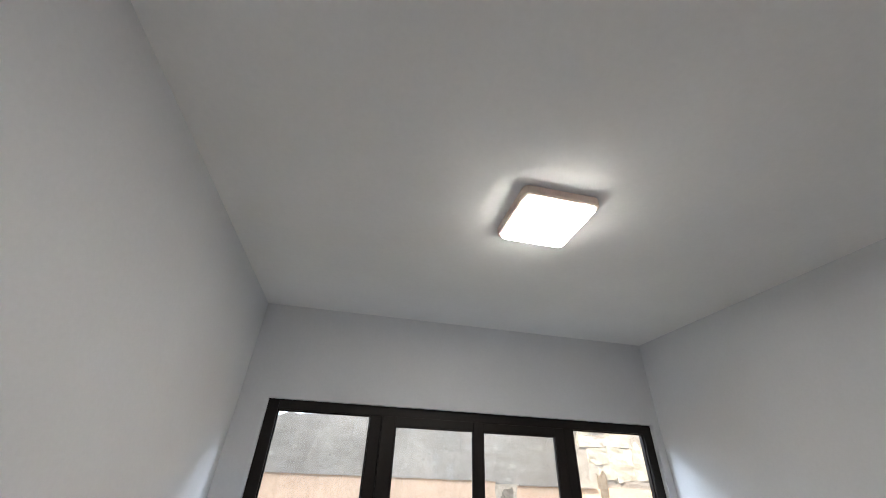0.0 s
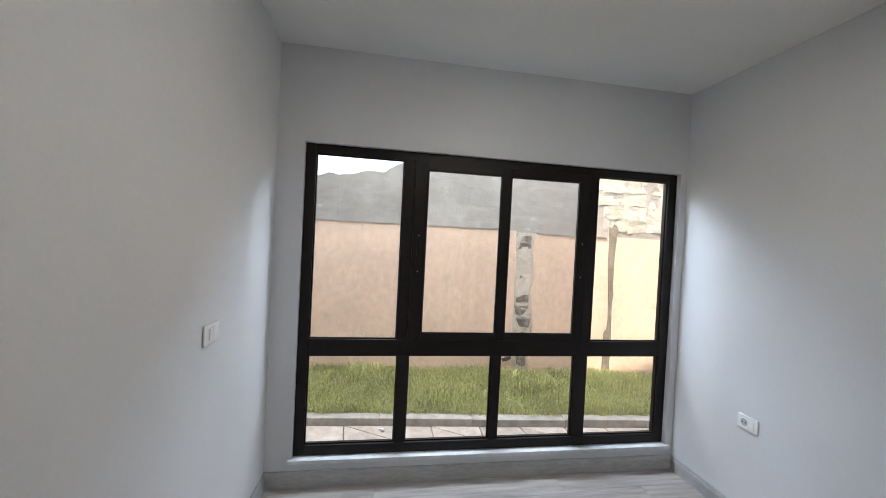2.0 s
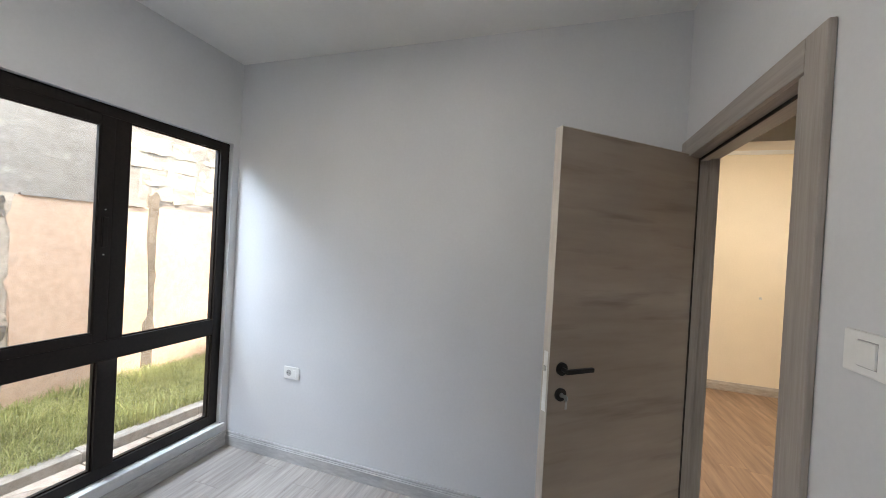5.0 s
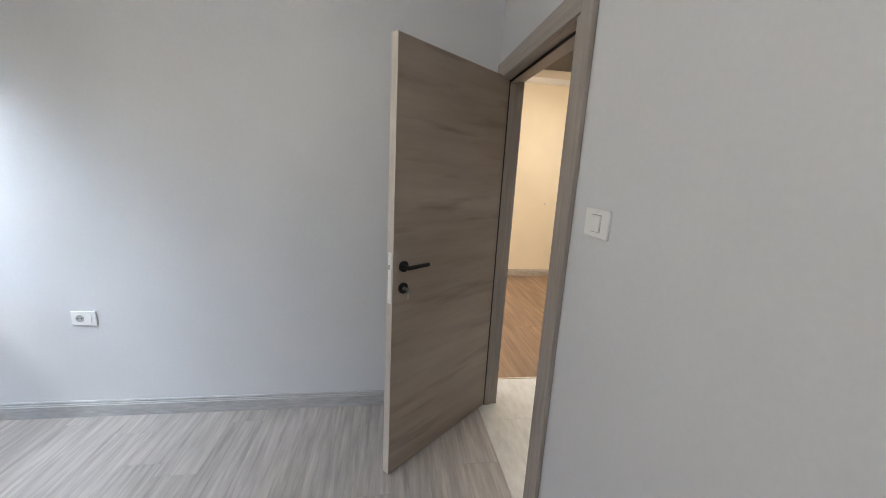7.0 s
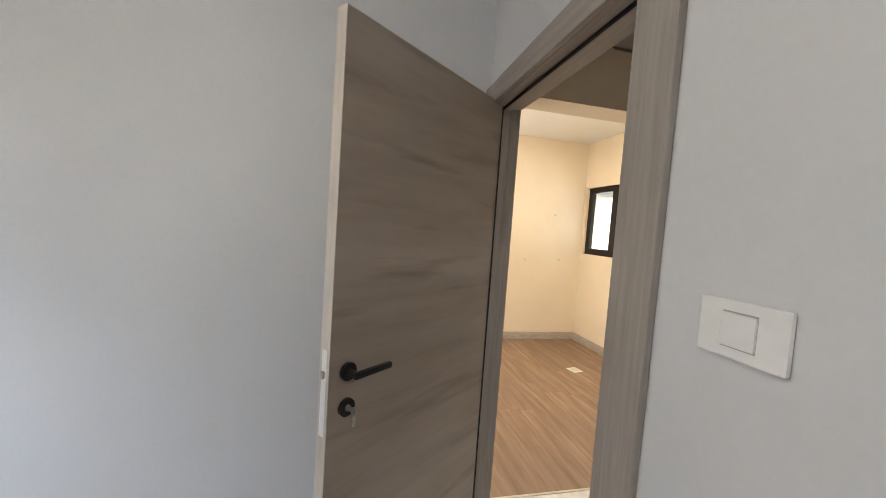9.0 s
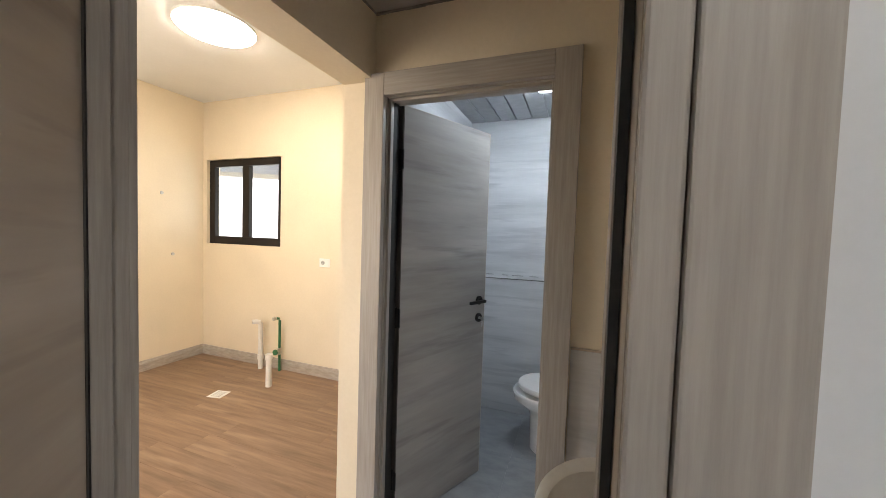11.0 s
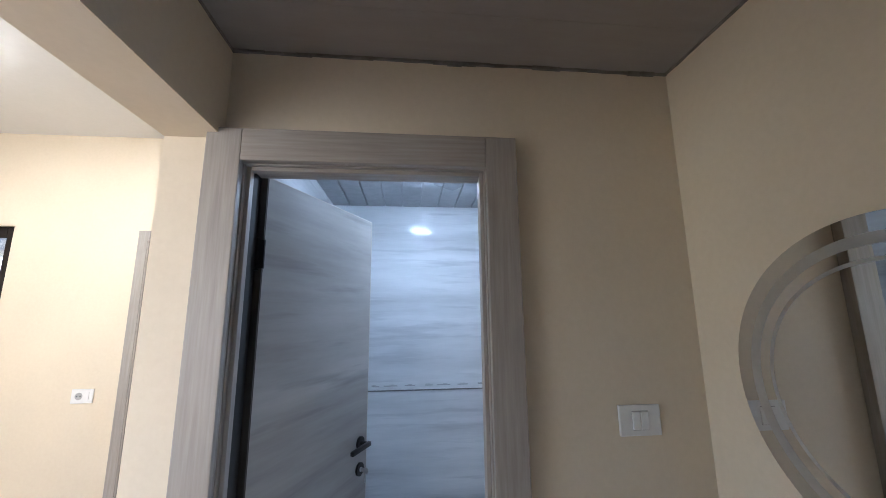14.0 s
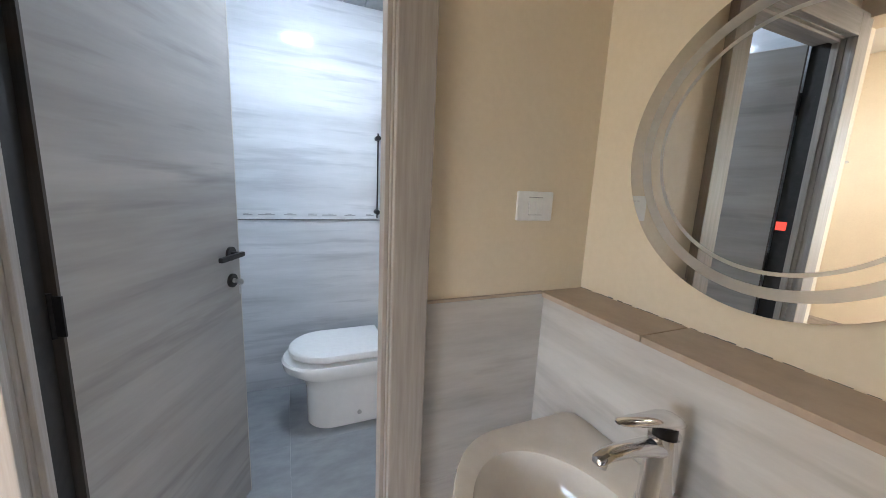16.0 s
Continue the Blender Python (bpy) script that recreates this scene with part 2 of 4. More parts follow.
MIRROR.node_tree.nodes["Principled BSDF"].inputs["Roughness"].default_value = 0.01
for lk in list(MIRROR.node_tree.links):
    if lk.to_socket.name == "Roughness":
        MIRROR.node_tree.links.remove(lk)
FROST = surface("frosted_mirror_band", (0.56, 0.56, 0.55), (0.60, 0.60, 0.59), rough=0.34, metal=0.85, bump=0.02)
PINK_PLASTER = surface("pink_plaster", (0.65, 0.435, 0.31), (0.75, 0.535, 0.40), scale=(1.1, 1, 0.9), size=14, detail=12, rough=0.85, bump=0.6, stain=0.12, dist=0.008)
flaws(PINK_PLASTER, (0.80, 0.70, 0.60), (26, 1, 13), 1.0, 0.66, 0.86)
flaws(PINK_PLASTER, (0.30, 0.22, 0.17), (26, 1, 9), 1.3, 0.64, 0.86)
flaws(PINK_PLASTER, (0.36, 0.28, 0.22), (4.5, 1, 2.6), 1.0, 0.62, 0.92)
CEMENT = surface("grey_cement_render", (0.27, 0.234, 0.208), (0.40, 0.35, 0.31), scale=(1, 1, 1.6), size=9, detail=13, rough=0.9, bump=0.55, stain=0.2, dist=0.02, contrast=(0.25, 0.75))
flaws(CEMENT, (0.15, 0.13, 0.115), (16, 1, 22), 1.0, 0.65, 0.76)
flaws(CEMENT, (0.47, 0.41, 0.355), (7, 1, 10), 1.0, 0.62, 0.80)
STONE = surface("rough_stone", (0.15, 0.122, 0.10), (0.34, 0.285, 0.235), size=9, detail=9, rough=0.9, bump=0.8, stain=0.2, shift=0.12, dist=0.02)
BLOCK = surface("pale_wall_block", (0.40, 0.35, 0.29), (0.56, 0.50, 0.42), size=9, detail=10, rough=0.9, bump=0.7, stain=0.18, shift=0.08, dist=0.015)
FLAG = surface("beige_flagstone", (0.36, 0.28, 0.22), (0.50, 0.41, 0.33), size=11, detail=8, rough=0.8, bump=0.3, shift=0.14)
FLAG_JOINT = surface("paving_mortar", (0.20, 0.175, 0.15), (0.28, 0.245, 0.21), size=20, rough=0.9, bump=0.4)
KERB = surface("concrete_kerb", (0.29, 0.25, 0.205), (0.43, 0.38, 0.32), size=14, rough=0.9, bump=0.5)
SOIL = surface("soil", (0.15, 0.145, 0.06), (0.27, 0.24, 0.115), size=10, rough=0.95, bump=0.8, dist=0.02)
GRASS = surface("grass_blade", (0.25, 0.265, 0.07), (0.61, 0.58, 0.24), size=30, rough=0.6, bump=0.0, stain=0.3)
FACADE = surface("facade_plaster", (0.6, 0.58, 0.54), (0.68, 0.66, 0.62), size=20, rough=0.85, bump=0.3)
PIPE_WHITE = surface("white_pvc_pipe", (0.72, 0.70, 0.66), (0.78, 0.76, 0.72), size=20, rough=0.35, bump=0.0)
PIPE_GREEN = surface("green_supply_pipe", (0.03, 0.13, 0.06), (0.05, 0.18, 0.08), size=20, rough=0.4, bump=0.0)
BRASS = surface("valve_metal", (0.5, 0.47, 0.4), (0.6, 0.57, 0.5), size=20, rough=0.3, metal=1.0, bump=0.0)
LAMP_RIM = surface("rose_lamp_rim", (0.74, 0.58, 0.50), (0.78, 0.63, 0.55), size=20, rough=0.35, bump=0.0)
GLASS = clear_glass("window_glass")
LAMP_BED_MAT = glow("bedroom_lamp_glow", (1.0, 0.95, 0.87), LAMP_BED)
LAMP_KIT_MAT = glow("kitchen_lamp_glow", (1.0, 0.90, 0.75), LAMP_KITCHEN)
LAMP_WC_MAT = glow("wc_lamp_glow", (0.80, 0.90, 1.0), LAMP_WC)
SKY_CARD = glow("bright_sky", (1.0, 1.0, 1.0), 0.45)
RED_LED = glow("red_indicator", (1.0, 0.09, 0.06), 0.09)


# ---- mesh helpers ----
def box(bm, x0, x1, y0, y1, z0, z1, bevel=0.0):
    """Adds an upright box, with its edges rounded if bevel is given."""
    x0, x1 = min(x0, x1), max(x0, x1)
    y0, y1 = min(y0, y1), max(y0, y1)
    z0, z1 = min(z0, z1), max(z0, z1)
    r = bmesh.ops.create_cube(bm, size=1.0, matrix=Matrix.Translation(((x0 + x1) / 2, (y0 + y1) / 2, (z0 + z1) / 2)) @ Matrix.Diagonal((x1 - x0, y1 - y0, z1 - z0, 1)))
    if bevel:
        edges = list({e for v in r["verts"] for e in v.link_edges})
        bmesh.ops.bevel(bm, geom=edges, offset=bevel, segments=2, profile=0.6, affect="EDGES")
    return bm


def boxes(*rows, bevel=0.0):
    bm = bmesh.new()
    for r in rows:
        box(bm, *r, bevel=bevel)
    return bm


def rod(bm, a, b, r, seg=16, r2=None):
    """Adds a capped cylinder or cone from a to b."""
    a, b = Vector(a), Vector(b)
    d = b - a
    m = Matrix.Translation((a + b) / 2) @ d.to_track_quat("Z", "Y").to_matrix().to_4x4()
    bmesh.ops.create_cone(bm, cap_ends=True, segments=seg, radius1=r, radius2=r if r2 is None else r2, depth=d.length, matrix=m)
    return bm


def bend(bm, points, r, seg=12):
    """Adds a round tube along points."""
    rings = []
    pts = [Vector(p) for p in points]
    for i, p in enumerate(pts):
        d = (pts[min(i + 1, len(pts) - 1)] - pts[max(i - 1, 0)]).normalized()
        u = d.cross(Vector((0.13, 0.27, 0.95))).normalized()
        v = d.cross(u)
        rings.append([bm.verts.new(p + r * (math.cos(k * 2 * math.pi / seg) * u + math.sin(k * 2 * math.pi / seg) * v)) for k in range(seg)])
    for q, s in zip(rings, rings[1:]):
        for k in range(seg):
            bm.faces.new((q[k], q[(k + 1) % seg], s[(k + 1) % seg], s[k]))
    bm.faces.new(list(reversed(rings[0])))
    bm.faces.new(rings[-1])
    return bm


def loft(bm, rings, cap=True):
    """Skins a list of rings of points of equal count."""
    vs = [[bm.verts.new(p) for p in ring] for ring in rings]
    n = len(vs[0])
    for q, s in zip(vs, vs[1:]):
        for k in range(n):
            bm.faces.new((q[k], q[(k + 1) % n], s[(k + 1) % n], s[k]))
    if cap:
        bm.faces.new(list(reversed(vs[0])))
        bm.faces.new(vs[-1])
    return bm


def holed(axis, w0, w1, us, zs, holes):
    """A wall of thickness w0..w1 across axis, on a grid of us and zs; the cells (i, j) in holes stay open."""
    bm = bmesh.new()
    seen = {}

    def vert(i, j, w):
        if (i, j, w) not in seen:
            seen[i, j, w] = bm.verts.new((w, us[i], zs[j]) if axis == "x" else (us[i], w, zs[j]))
        return seen[i, j, w]

    solid = {(i, j) for i in range(len(us) - 1) for j in range(len(zs) - 1)} - set(holes)
    for i, j in solid:
        for w in (w0, w1):
            bm.faces.new((vert(i, j, w), vert(i + 1, j, w), vert(i + 1, j + 1, w), vert(i, j + 1, w)))
        for near, a, b in (((i - 1, j), (i, j), (i, j + 1)), ((i + 1, j), (i + 1, j), (i + 1, j + 1)), ((i, j - 1), (i, j), (i + 1, j)), ((i, j + 1), (i, j + 1), (i + 1, j + 1))):
            if near not in solid:
                bm.faces.new((vert(*a, w0), vert(*b, w0), vert(*b, w1), vert(*a, w1)))
    return bm


def link(name, bm, material, smooth=False):
    bmesh.ops.recalc_face_normals(bm, faces=bm.faces)
    me = bpy.data.meshes.new(name)
    bm.to_mesh(me)
    bm.free()
    me.materials.append(material)
    if smooth:
        for p in me.polygons:
            p.use_smooth = True
        me.set_sharp_from_angle(angle=radians(40))
    return new(name, me)


def part(name, bm, material, parent, label="", smooth=False):
    """One mesh object under a thing or under a part, in the parent's own space."""
    ob = link(name, bm, material, smooth)
    ob.parent = parent
    if label:
        tagged(ob, label)
    return ob


def thing(name, m, label, category, group="", kind=""):
    ob = new(name)
    ob.empty_display_size = 0.1
    ob.matrix_basis = m
    return tagged(ob, label, category, group, kind)


def structure(name, bm, material, label, category):
    return tagged(link(name, bm, material), label, category, kind="structure")


# ---- plan ----
BX0, BX1, BY0, BY1, BH = -2.884, 0.0, 0.0, 2.845, 2.789      # bedroom
DX0, DX1, DH = -0.915, -0.055, 2.034                         # bedroom door, clear
WX0, WX1, WZ0, WZ1, WY = -2.720, -0.055, 0.174, 2.193, 2.88   # big window
HY0, HY1, HX0, HH = -1.09, -0.115, -1.412, 2.415              # hall
PX = 0.165                                                    # pier and beam thickness
BEAM = 2.126
KX1, KY0, KN, KH = 3.118, -2.58, 1.55, 2.83                            # kitchen
KWX0, KWX1, KWZ0, KWZ1 = 1.996, 3.062, 1.265, 2.194           # kitchen window
CX0, CY0, CY1, CH = -1.12, -2.63, -1.19, 2.385               # toilet room
TX0, TX1, TH = -0.769, -0.064, 2.046                         # toilet door, clear

# ---- bedroom shell ----
structure("wall_west", boxes((BX0 - 0.2, BX0, -0.115, BY1 + 0.2, 0, BH)), WHITE_PAINT, "smooth light grey painted bedroom wall", "wall")
structure("wall_east", boxes((BX1, PX, HY1, BY1 + 0.115, 0, BH)), WHITE_PAINT, "smooth light grey painted bedroom wall beside the window", "wall")
structure("wall_north", holed("y", BY1, BY1 + 0.115, (BX0, WX0, WX1, BX1), (0, WZ0 - 0.026, WZ1, BH), {(1, 1)}),
          WHITE_PAINT, "light grey bedroom wall round the large window", "wall")
structure("wall_south", holed("y", HY1 + 0.006, 0.0, (BX0, DX0 - 0.03, DX1 + 0.025, BX1), (0, DH + 0.03, BH), {(1, 0)}),
          WHITE_PAINT, "light grey bedroom wall with the open door", "wall")
structure("ceiling", boxes((BX0 - 0.2, PX, HY1, BY1 + 0.2, BH, BH + 0.15)), CEIL_PAINT, "plain off-white painted bedroom ceiling", "ceiling")
floor_bed = structure("floor", boxes((BX0 - 0.1, BX1 + 0.05, 0.0, BY1 + 0.1, -0.1, -0.004)), JOINT, "pale grey wood-look plank bedroom floor", "floor")
# Unseen wall, stepped to keep sun and sky off part of the garden wall.
structure("wall_upper", boxes((-12, -4.25, BY1 + 0.003, BY1 + 0.2, BH + 0.15, 9.0), (-4.25, PX, BY1 + 0.003, BY1 + 0.2, BH + 0.15, 5.2), (-12, BX0 - 0.2, BY1 + 0.003, BY1 + 0.2, -0.14, BH + 0.15)), FACADE, "unseen plain outer wall added to shade the garden wall", "wall")


def skirting(name, a, b, inward, material, h=0.10, label="grey profiled skirting board along the wall"):
    """A skirting from a to b along a wall, with a bead on top; inward is the way into the room."""
    a, b, n = Vector((*a, 0)), Vector((*b, 0)), Vector((*inward, 0))
    prof = [(0, 0), (0.016, 0), (0.016, h * 0.72), (0.013, h * 0.76), (0.013, h * 0.82), (0.010, h * 0.86), (0.010, h * 0.95), (0.006, h), (0, h)]
    bm = bmesh.new()
    loft(bm, [[p + n * u + Vector((0, 0, w)) for u, w in prof] for p in (a, b)])
    return tagged(link(name, bm, material), label, "skirting board", kind="structure")


skirting("baseboard", (BX0, BY1 - 0.001), (BX1, BY1 - 0.001), (0, -1), BASE_GREY)
skirting("baseboard", (BX1 - 0.001, 0.03), (BX1 - 0.001, BY1 - 0.017), (-1, 0), BASE_GREY)
skirting("baseboard", (BX0 + 0.001, 0), (BX0 + 0.001, BY1 - 0.017), (1, 0), BASE_GREY)
skirting("baseboard", (BX0 + 0.017, 0.001), (DX0 - 0.090, 0.001), (0, 1), BASE_GREY)
structure("window_sill", boxes((WX0 - 0.022, WX1 + 0.022, BY1 - 0.022, WY + 0.06, WZ0 - 0.026, WZ0), bevel=0.004), SILL_STONE, "thin white stone sill under the large window", "window sill")

# ---- large window ----
win = thing("window_1", pose(0, 0, 0), "floor-reaching dark brown aluminium window with eight panes", "window", kind="structure")


def bar(name, x0, x1, z0, z1, parent=win, y0=WY, y1=WY + 0.055, bevel=0.003, material=BLACK_METAL):
    return part(name, boxes((x0, x1, y0, y1, z0, z1), bevel=bevel), material, parent)


def pane(x0, x1, z0, z1, parent=win, y=WY + 0.03, beads=True):
    p = part("pane", boxes((x0 - 0.004, x1 + 0.004, y, y + 0.005, z0 - 0.004, z1 + 0.004)), GLASS, parent, "clear window glass")
    p.visible_shadow = False
    if beads:
        b = 0.008
        part("glazing_bead", boxes((x0, x1, y - 0.014, y - 0.001, z0, z0 + b), (x0, x1, y - 0.014, y - 0.001, z1 - b, z1),
                                   (x0, x0 + b, y - 0.014, y - 0.001, z0 + b, z1 - b), (x1 - b, x1, y - 0.014, y - 0.001, z0 + b, z1 - b)), BLACK_METAL, parent)


bar("frame_stile", WX0, -2.656, WZ0, WZ1)
bar("frame_stile", -0.122, WX1, WZ0, WZ1)
bar("frame_rail", -2.656, -0.122, 2.135, WZ1)
bar("frame_rail", -2.656, -0.122, WZ0, 0.238)
bar("transom", -2.656, -0.122, 0.828, 0.935)
for x0, x1 in ((-2.078, -2.005), (-1.422, -1.358), (-0.797, -0.702)):
    bar("mullion", x0, x1, 0.238, 0.828)
for x0, x1 in ((-2.091, -2.018), (-0.760, -0.684)):
    bar("mullion", x0, x1, 0.935, 2.135)
for x0, x1 in ((-2.656, -2.078), (-2.005, -1.422), (-1.358, -0.797), (-0.702, -0.122)):
    pane(x0, x1, 0.238, 0.828)
pane(-2.656, -2.091, 0.935, 2.135)
pane(-0.684, -0.122, 0.935, 2.135)
for n, r4 in (("outer_lining", (WX0, WX0 + 0.012, WZ0, WZ1)), ("outer_lining", (WX1 - 0.012, WX1, WZ0, WZ1)), ("outer_lining", (WX0 + 0.012, WX1 - 0.012, WZ1 - 0.012, WZ1))):
    bar(n, *r4, y0=WY + 0.0555, y1=BY1 + 0.118)
for k, (x0, x1, a, b) in enumerate(((-2.018, -1.382, -1.931, -1.414), (-1.380, -0.760, -1.346, -0.825))):
    y0 = WY - 0.012 + 0.012 * k
    sash = bar("sash", x0, a, 0.935, 2.135, y0=y0, y1=y0 + 0.04)
    tagged(sash, "sliding window sash in dark aluminium")
    bar("sash_stile", b, x1, 0.935, 2.135, parent=sash, y0=y0, y1=y0 + 0.04)
    bar("sash_rail", a, b, 2.082, 2.135, parent=sash, y0=y0, y1=y0 + 0.04)
    bar("sash_rail", a, b, 0.935, 0.982, parent=sash, y0=y0, y1=y0 + 0.04)
    pane(a, b, 0.982, 2.082, parent=sash, y=y0 + 0.018)
    hx = (x0 + a) / 2 if k == 0 else (b + x1) / 2
    part("latch", boxes((hx - 0.012, hx + 0.012, y0 - 0.010, y0 - 0.001, 1.44, 1.60), bevel=0.003), BLACK_METAL, sash, "recessed black sash latch")
    bm = bmesh.new()
    for zz in (1.40, 1.64):
        rod(bm, (hx, y0 - 0.003, zz), (hx, y0 - 0.0005, zz), 0.004, 8)
    part("screw", bm, STEEL, sash, "small steel screws")

# ---- bedroom lamp ----
lamp = thing("ceiling_lamp", pose(-1.518, 1.447, BH), "square white LED ceiling lamp with a rose rim", "ceiling lamp")
L = 0.163


def rounded_square(s, z, r=0.025, n=5):
    pts = []
    for cx, cy, a0 in ((s - r, s - r, 0), (-s + r, s - r, 90), (-s + r, -s + r, 180), (s - r, -s + r, 270)):
        for k in range(n + 1):
            a = radians(a0 + 90 * k / n)
            pts.append((cx + r * math.cos(a), cy + r * math.sin(a), z))
    return pts


bm = bmesh.new()
loft(bm, [rounded_square(L, -0.001), rounded_square(L, -0.034), rounded_square(L - 0.006, -0.040)])
part("rim", bm, LAMP_RIM, lamp, "rose-tinted lamp rim", smooth=True)
bm = bmesh.new()
loft(bm, [rounded_square(L - 0.013, -0.0405), rounded_square(L - 0.015, -0.051), rounded_square(L - 0.022, -0.056)])
part("diffuser", bm, LAMP_BED_MAT, lamp, "glowing white diffuser", smooth=True)


# ---- switches and sockets ----
def plate(name, m, label, category, kind_of):
    """A wall plate of three modules; local x across, z up, y out of the wall towards -y."""
    e = thing(name, m, label, category)
    part("cover_plate", boxes((-0.062, 0.062, -0.009, -0.0005, -0.042, 0.042), bevel=0.004), PLASTIC, e)
    if kind_of == "socket":
        bm = bmesh.new()
        rod(bm, (-0.018, -0.0105, 0), (-0.018, -0.0088, 0), 0.021, 24)
        face = part("socket_face", bm, GREY_SLOT, e, "grey socket well")
        part("blank_module", boxes((0.016, 0.040, -0.0115, -0.0085, -0.024, 0.024), bevel=0.0015), PLASTIC, e)
        for x in (-0.0275, -0.0085):
            bm = bmesh.new()
            rod(bm, (x, -0.0112, 0), (x, -0.0104, 0), 0.0042, 8)
            part("pin_hole", bm, DARK_SLOT, face, "dark pin hole")
    else:
        n, wide = kind_of, 0.050 if kind_of == 1 else 0.025
        half = wide * n / 2
        for k in range(n):
            x = -half + k * wide
            part("rocker", boxes((x + 0.0008, x + wide - 0.0008, -0.0135, -0.0085, -0.024, 0.024), bevel=0.0018), PLASTIC, e)
        # Grey backing shows as slits, in place of the shadow round the rockers.
        bm = boxes((-half + 0.001, half - 0.001, -0.0097, -0.0086, -0.0258, 0.0262))
        part("module_gap", bm, GREY_SLOT, e, "thin grey slits painting the shade round the rockers")
    return e


plate("light_switch", pose(BX0, 2.055, 1.18, rz=90), "white two-rocker light switch on the bedroom wall", "light switch", 2)
plate("power_socket", pose(BX1, 2.285, 0.612, rz=-90), "white power socket low on the bedroom wall", "socket", "socket")
plate("light_switch", pose(-1.186, 0.0, 1.385, rz=180), "white single-rocker light switch beside the bedroom door", "light switch", 1)
plate("light_switch", pose(-1.196, HY0, 1.312, rz=180), "white two-rocker light switch above the tiled dado", "light switch", 2)
plate("power_socket", pose(1.433, KY0, 1.134, rz=180), "white power socket on the cream kitchen wall", "socket", "socket")


# ---- doors ----
def lever(bm, x, y, z, way, out):
    """A straight lever handle: neck out of the leaf, then a flat bar along way."""
    rod(bm, (x, y, z), (x, y + out * 0.045, z), 0.009, 14)
    box(bm, min(x - way * 0.011, x + way * 0.125), max(x - way * 0.011, x + way * 0.125), y + out * 0.036, y + out * 0.052, z - 0.009, z + 0.009, bevel=0.004)
    return bm


def rose(bm, x, y, z, out):
    rod(bm, (x, y, z), (x, y + out * 0.009, z), 0.026, 28)
    return bm


def make_leaf(parent, m, width, height, hx, hz, keyside, wood=LEAF_WOOD, look_of="grey-brown wood-look door leaf with horizontal grain"):
    """A flush door leaf; local x runs from the hinges to the free edge, y through the thickness (0.04)."""
    leaf = part("leaf", boxes((0, width, 0.0012, 0.0388, 0.008, height)), wood, parent, look_of)
    leaf.matrix_basis = m
    part("edge_band", boxes((width, width + 0.0025, 0.0, 0.04, 0.008, height), (-0.0025, width + 0.0025, 0.0, 0.04, height, height + 0.0025)), EDGE_BAND, leaf, "pale edge band")
    part("hinge_edge", boxes((-0.006, 0, 0.0, 0.04, 0.008, height)), DARK_EDGE_AND_HOLE, leaf, "dark hinge edge with seal")
    part("lock_plate", boxes((width + 0.0025, width + 0.0045, 0.010, 0.032, hz - 0.17, hz + 0.07), bevel=0.0008), PLASTIC, leaf, "pale lock face plate")
    part("latch_bolt", boxes((width + 0.004, width + 0.014, 0.014, 0.027, hz - 0.008, hz + 0.012), bevel=0.003), STEEL, leaf, "steel latch bolt")
    for side, out in ((0.0012, -1), (0.0388, 1)):
        part("handle_rose", rose(bmesh.new(), hx, side, hz, out), BLACK_HANDLE, leaf, "round black rose", smooth=True)
        part("lever_handle", lever(bmesh.new(), hx, side, hz, -1, out), BLACK_HANDLE, leaf, "straight black lever handle", smooth=True)
        part("key_rose", rose(bmesh.new(), hx, side, hz - 0.103, out), BLACK_HANDLE, leaf, "round black key rose", smooth=True)
        bm = bmesh.new()
        rod(bm, (hx, side, hz - 0.103), (hx, side + out * 0.0125, hz - 0.103), 0.009, 16)
        part("lock_cylinder", bm, STEEL, leaf, "steel lock cylinder", smooth=True)
    y, out = (0.0012, -1) if keyside < 0 else (0.0388, 1)
    bm = boxes((hx - 0.001, hx + 0.001, y + out * 0.012, y + out * 0.03, hz - 0.110, hz - 0.096))
    rod(bm, (hx - 0.0012, y + out * 0.036, hz - 0.105), (hx + 0.0012, y + out * 0.036, hz - 0.105), 0.012, 16)
    part("key", bm, STEEL, leaf, "steel key in the lock")
    bm = boxes((hx - 0.009, hx + 0.001, y + out * 0.033, y + out * 0.036, hz - 0.150, hz - 0.118), bevel=0.001)
    part("key_tag", bm, STEEL, leaf, "second key hanging from the lock")
    return leaf


def casing(parent, x0, x1, z, y, out, w0, w1, wh, name="casing", bead=True):
    """Flat stiles with a stepped inner edge and a head between them, on the wall face y."""
    for a, b, inner in ((x0 - w0, x0, 1), (x1, x1 + w1, -1)):
        s = part(name + "_stile", boxes((a, b, y + out * 0.001, y + out * 0.018, 0.0, z + wh), bevel=0.003), CASE_WOOD, parent)
        if not bead:
            continue
        e = b if inner > 0 else a
        part("bead", boxes((e - inner * 0.022, e - inner * 0.010, y + out * 0.017, y + out * 0.0215, 0.0, z + 0.01), bevel=0.0015), CASE_WOOD, s)
    h = part(name + "_head", boxes((x0 + 0.0008, x1 - 0.0008, y + out * 0.001, y + out * 0.018, z, z + wh), bevel=0.003), HEAD_WOOD, parent)
    if bead:
        part("bead", boxes((x0 - 0.01, x1 + 0.01, y + out * 0.017, y + out * 0.0215, z + 0.010, z + 0.022), bevel=0.0015), HEAD_WOOD, h)


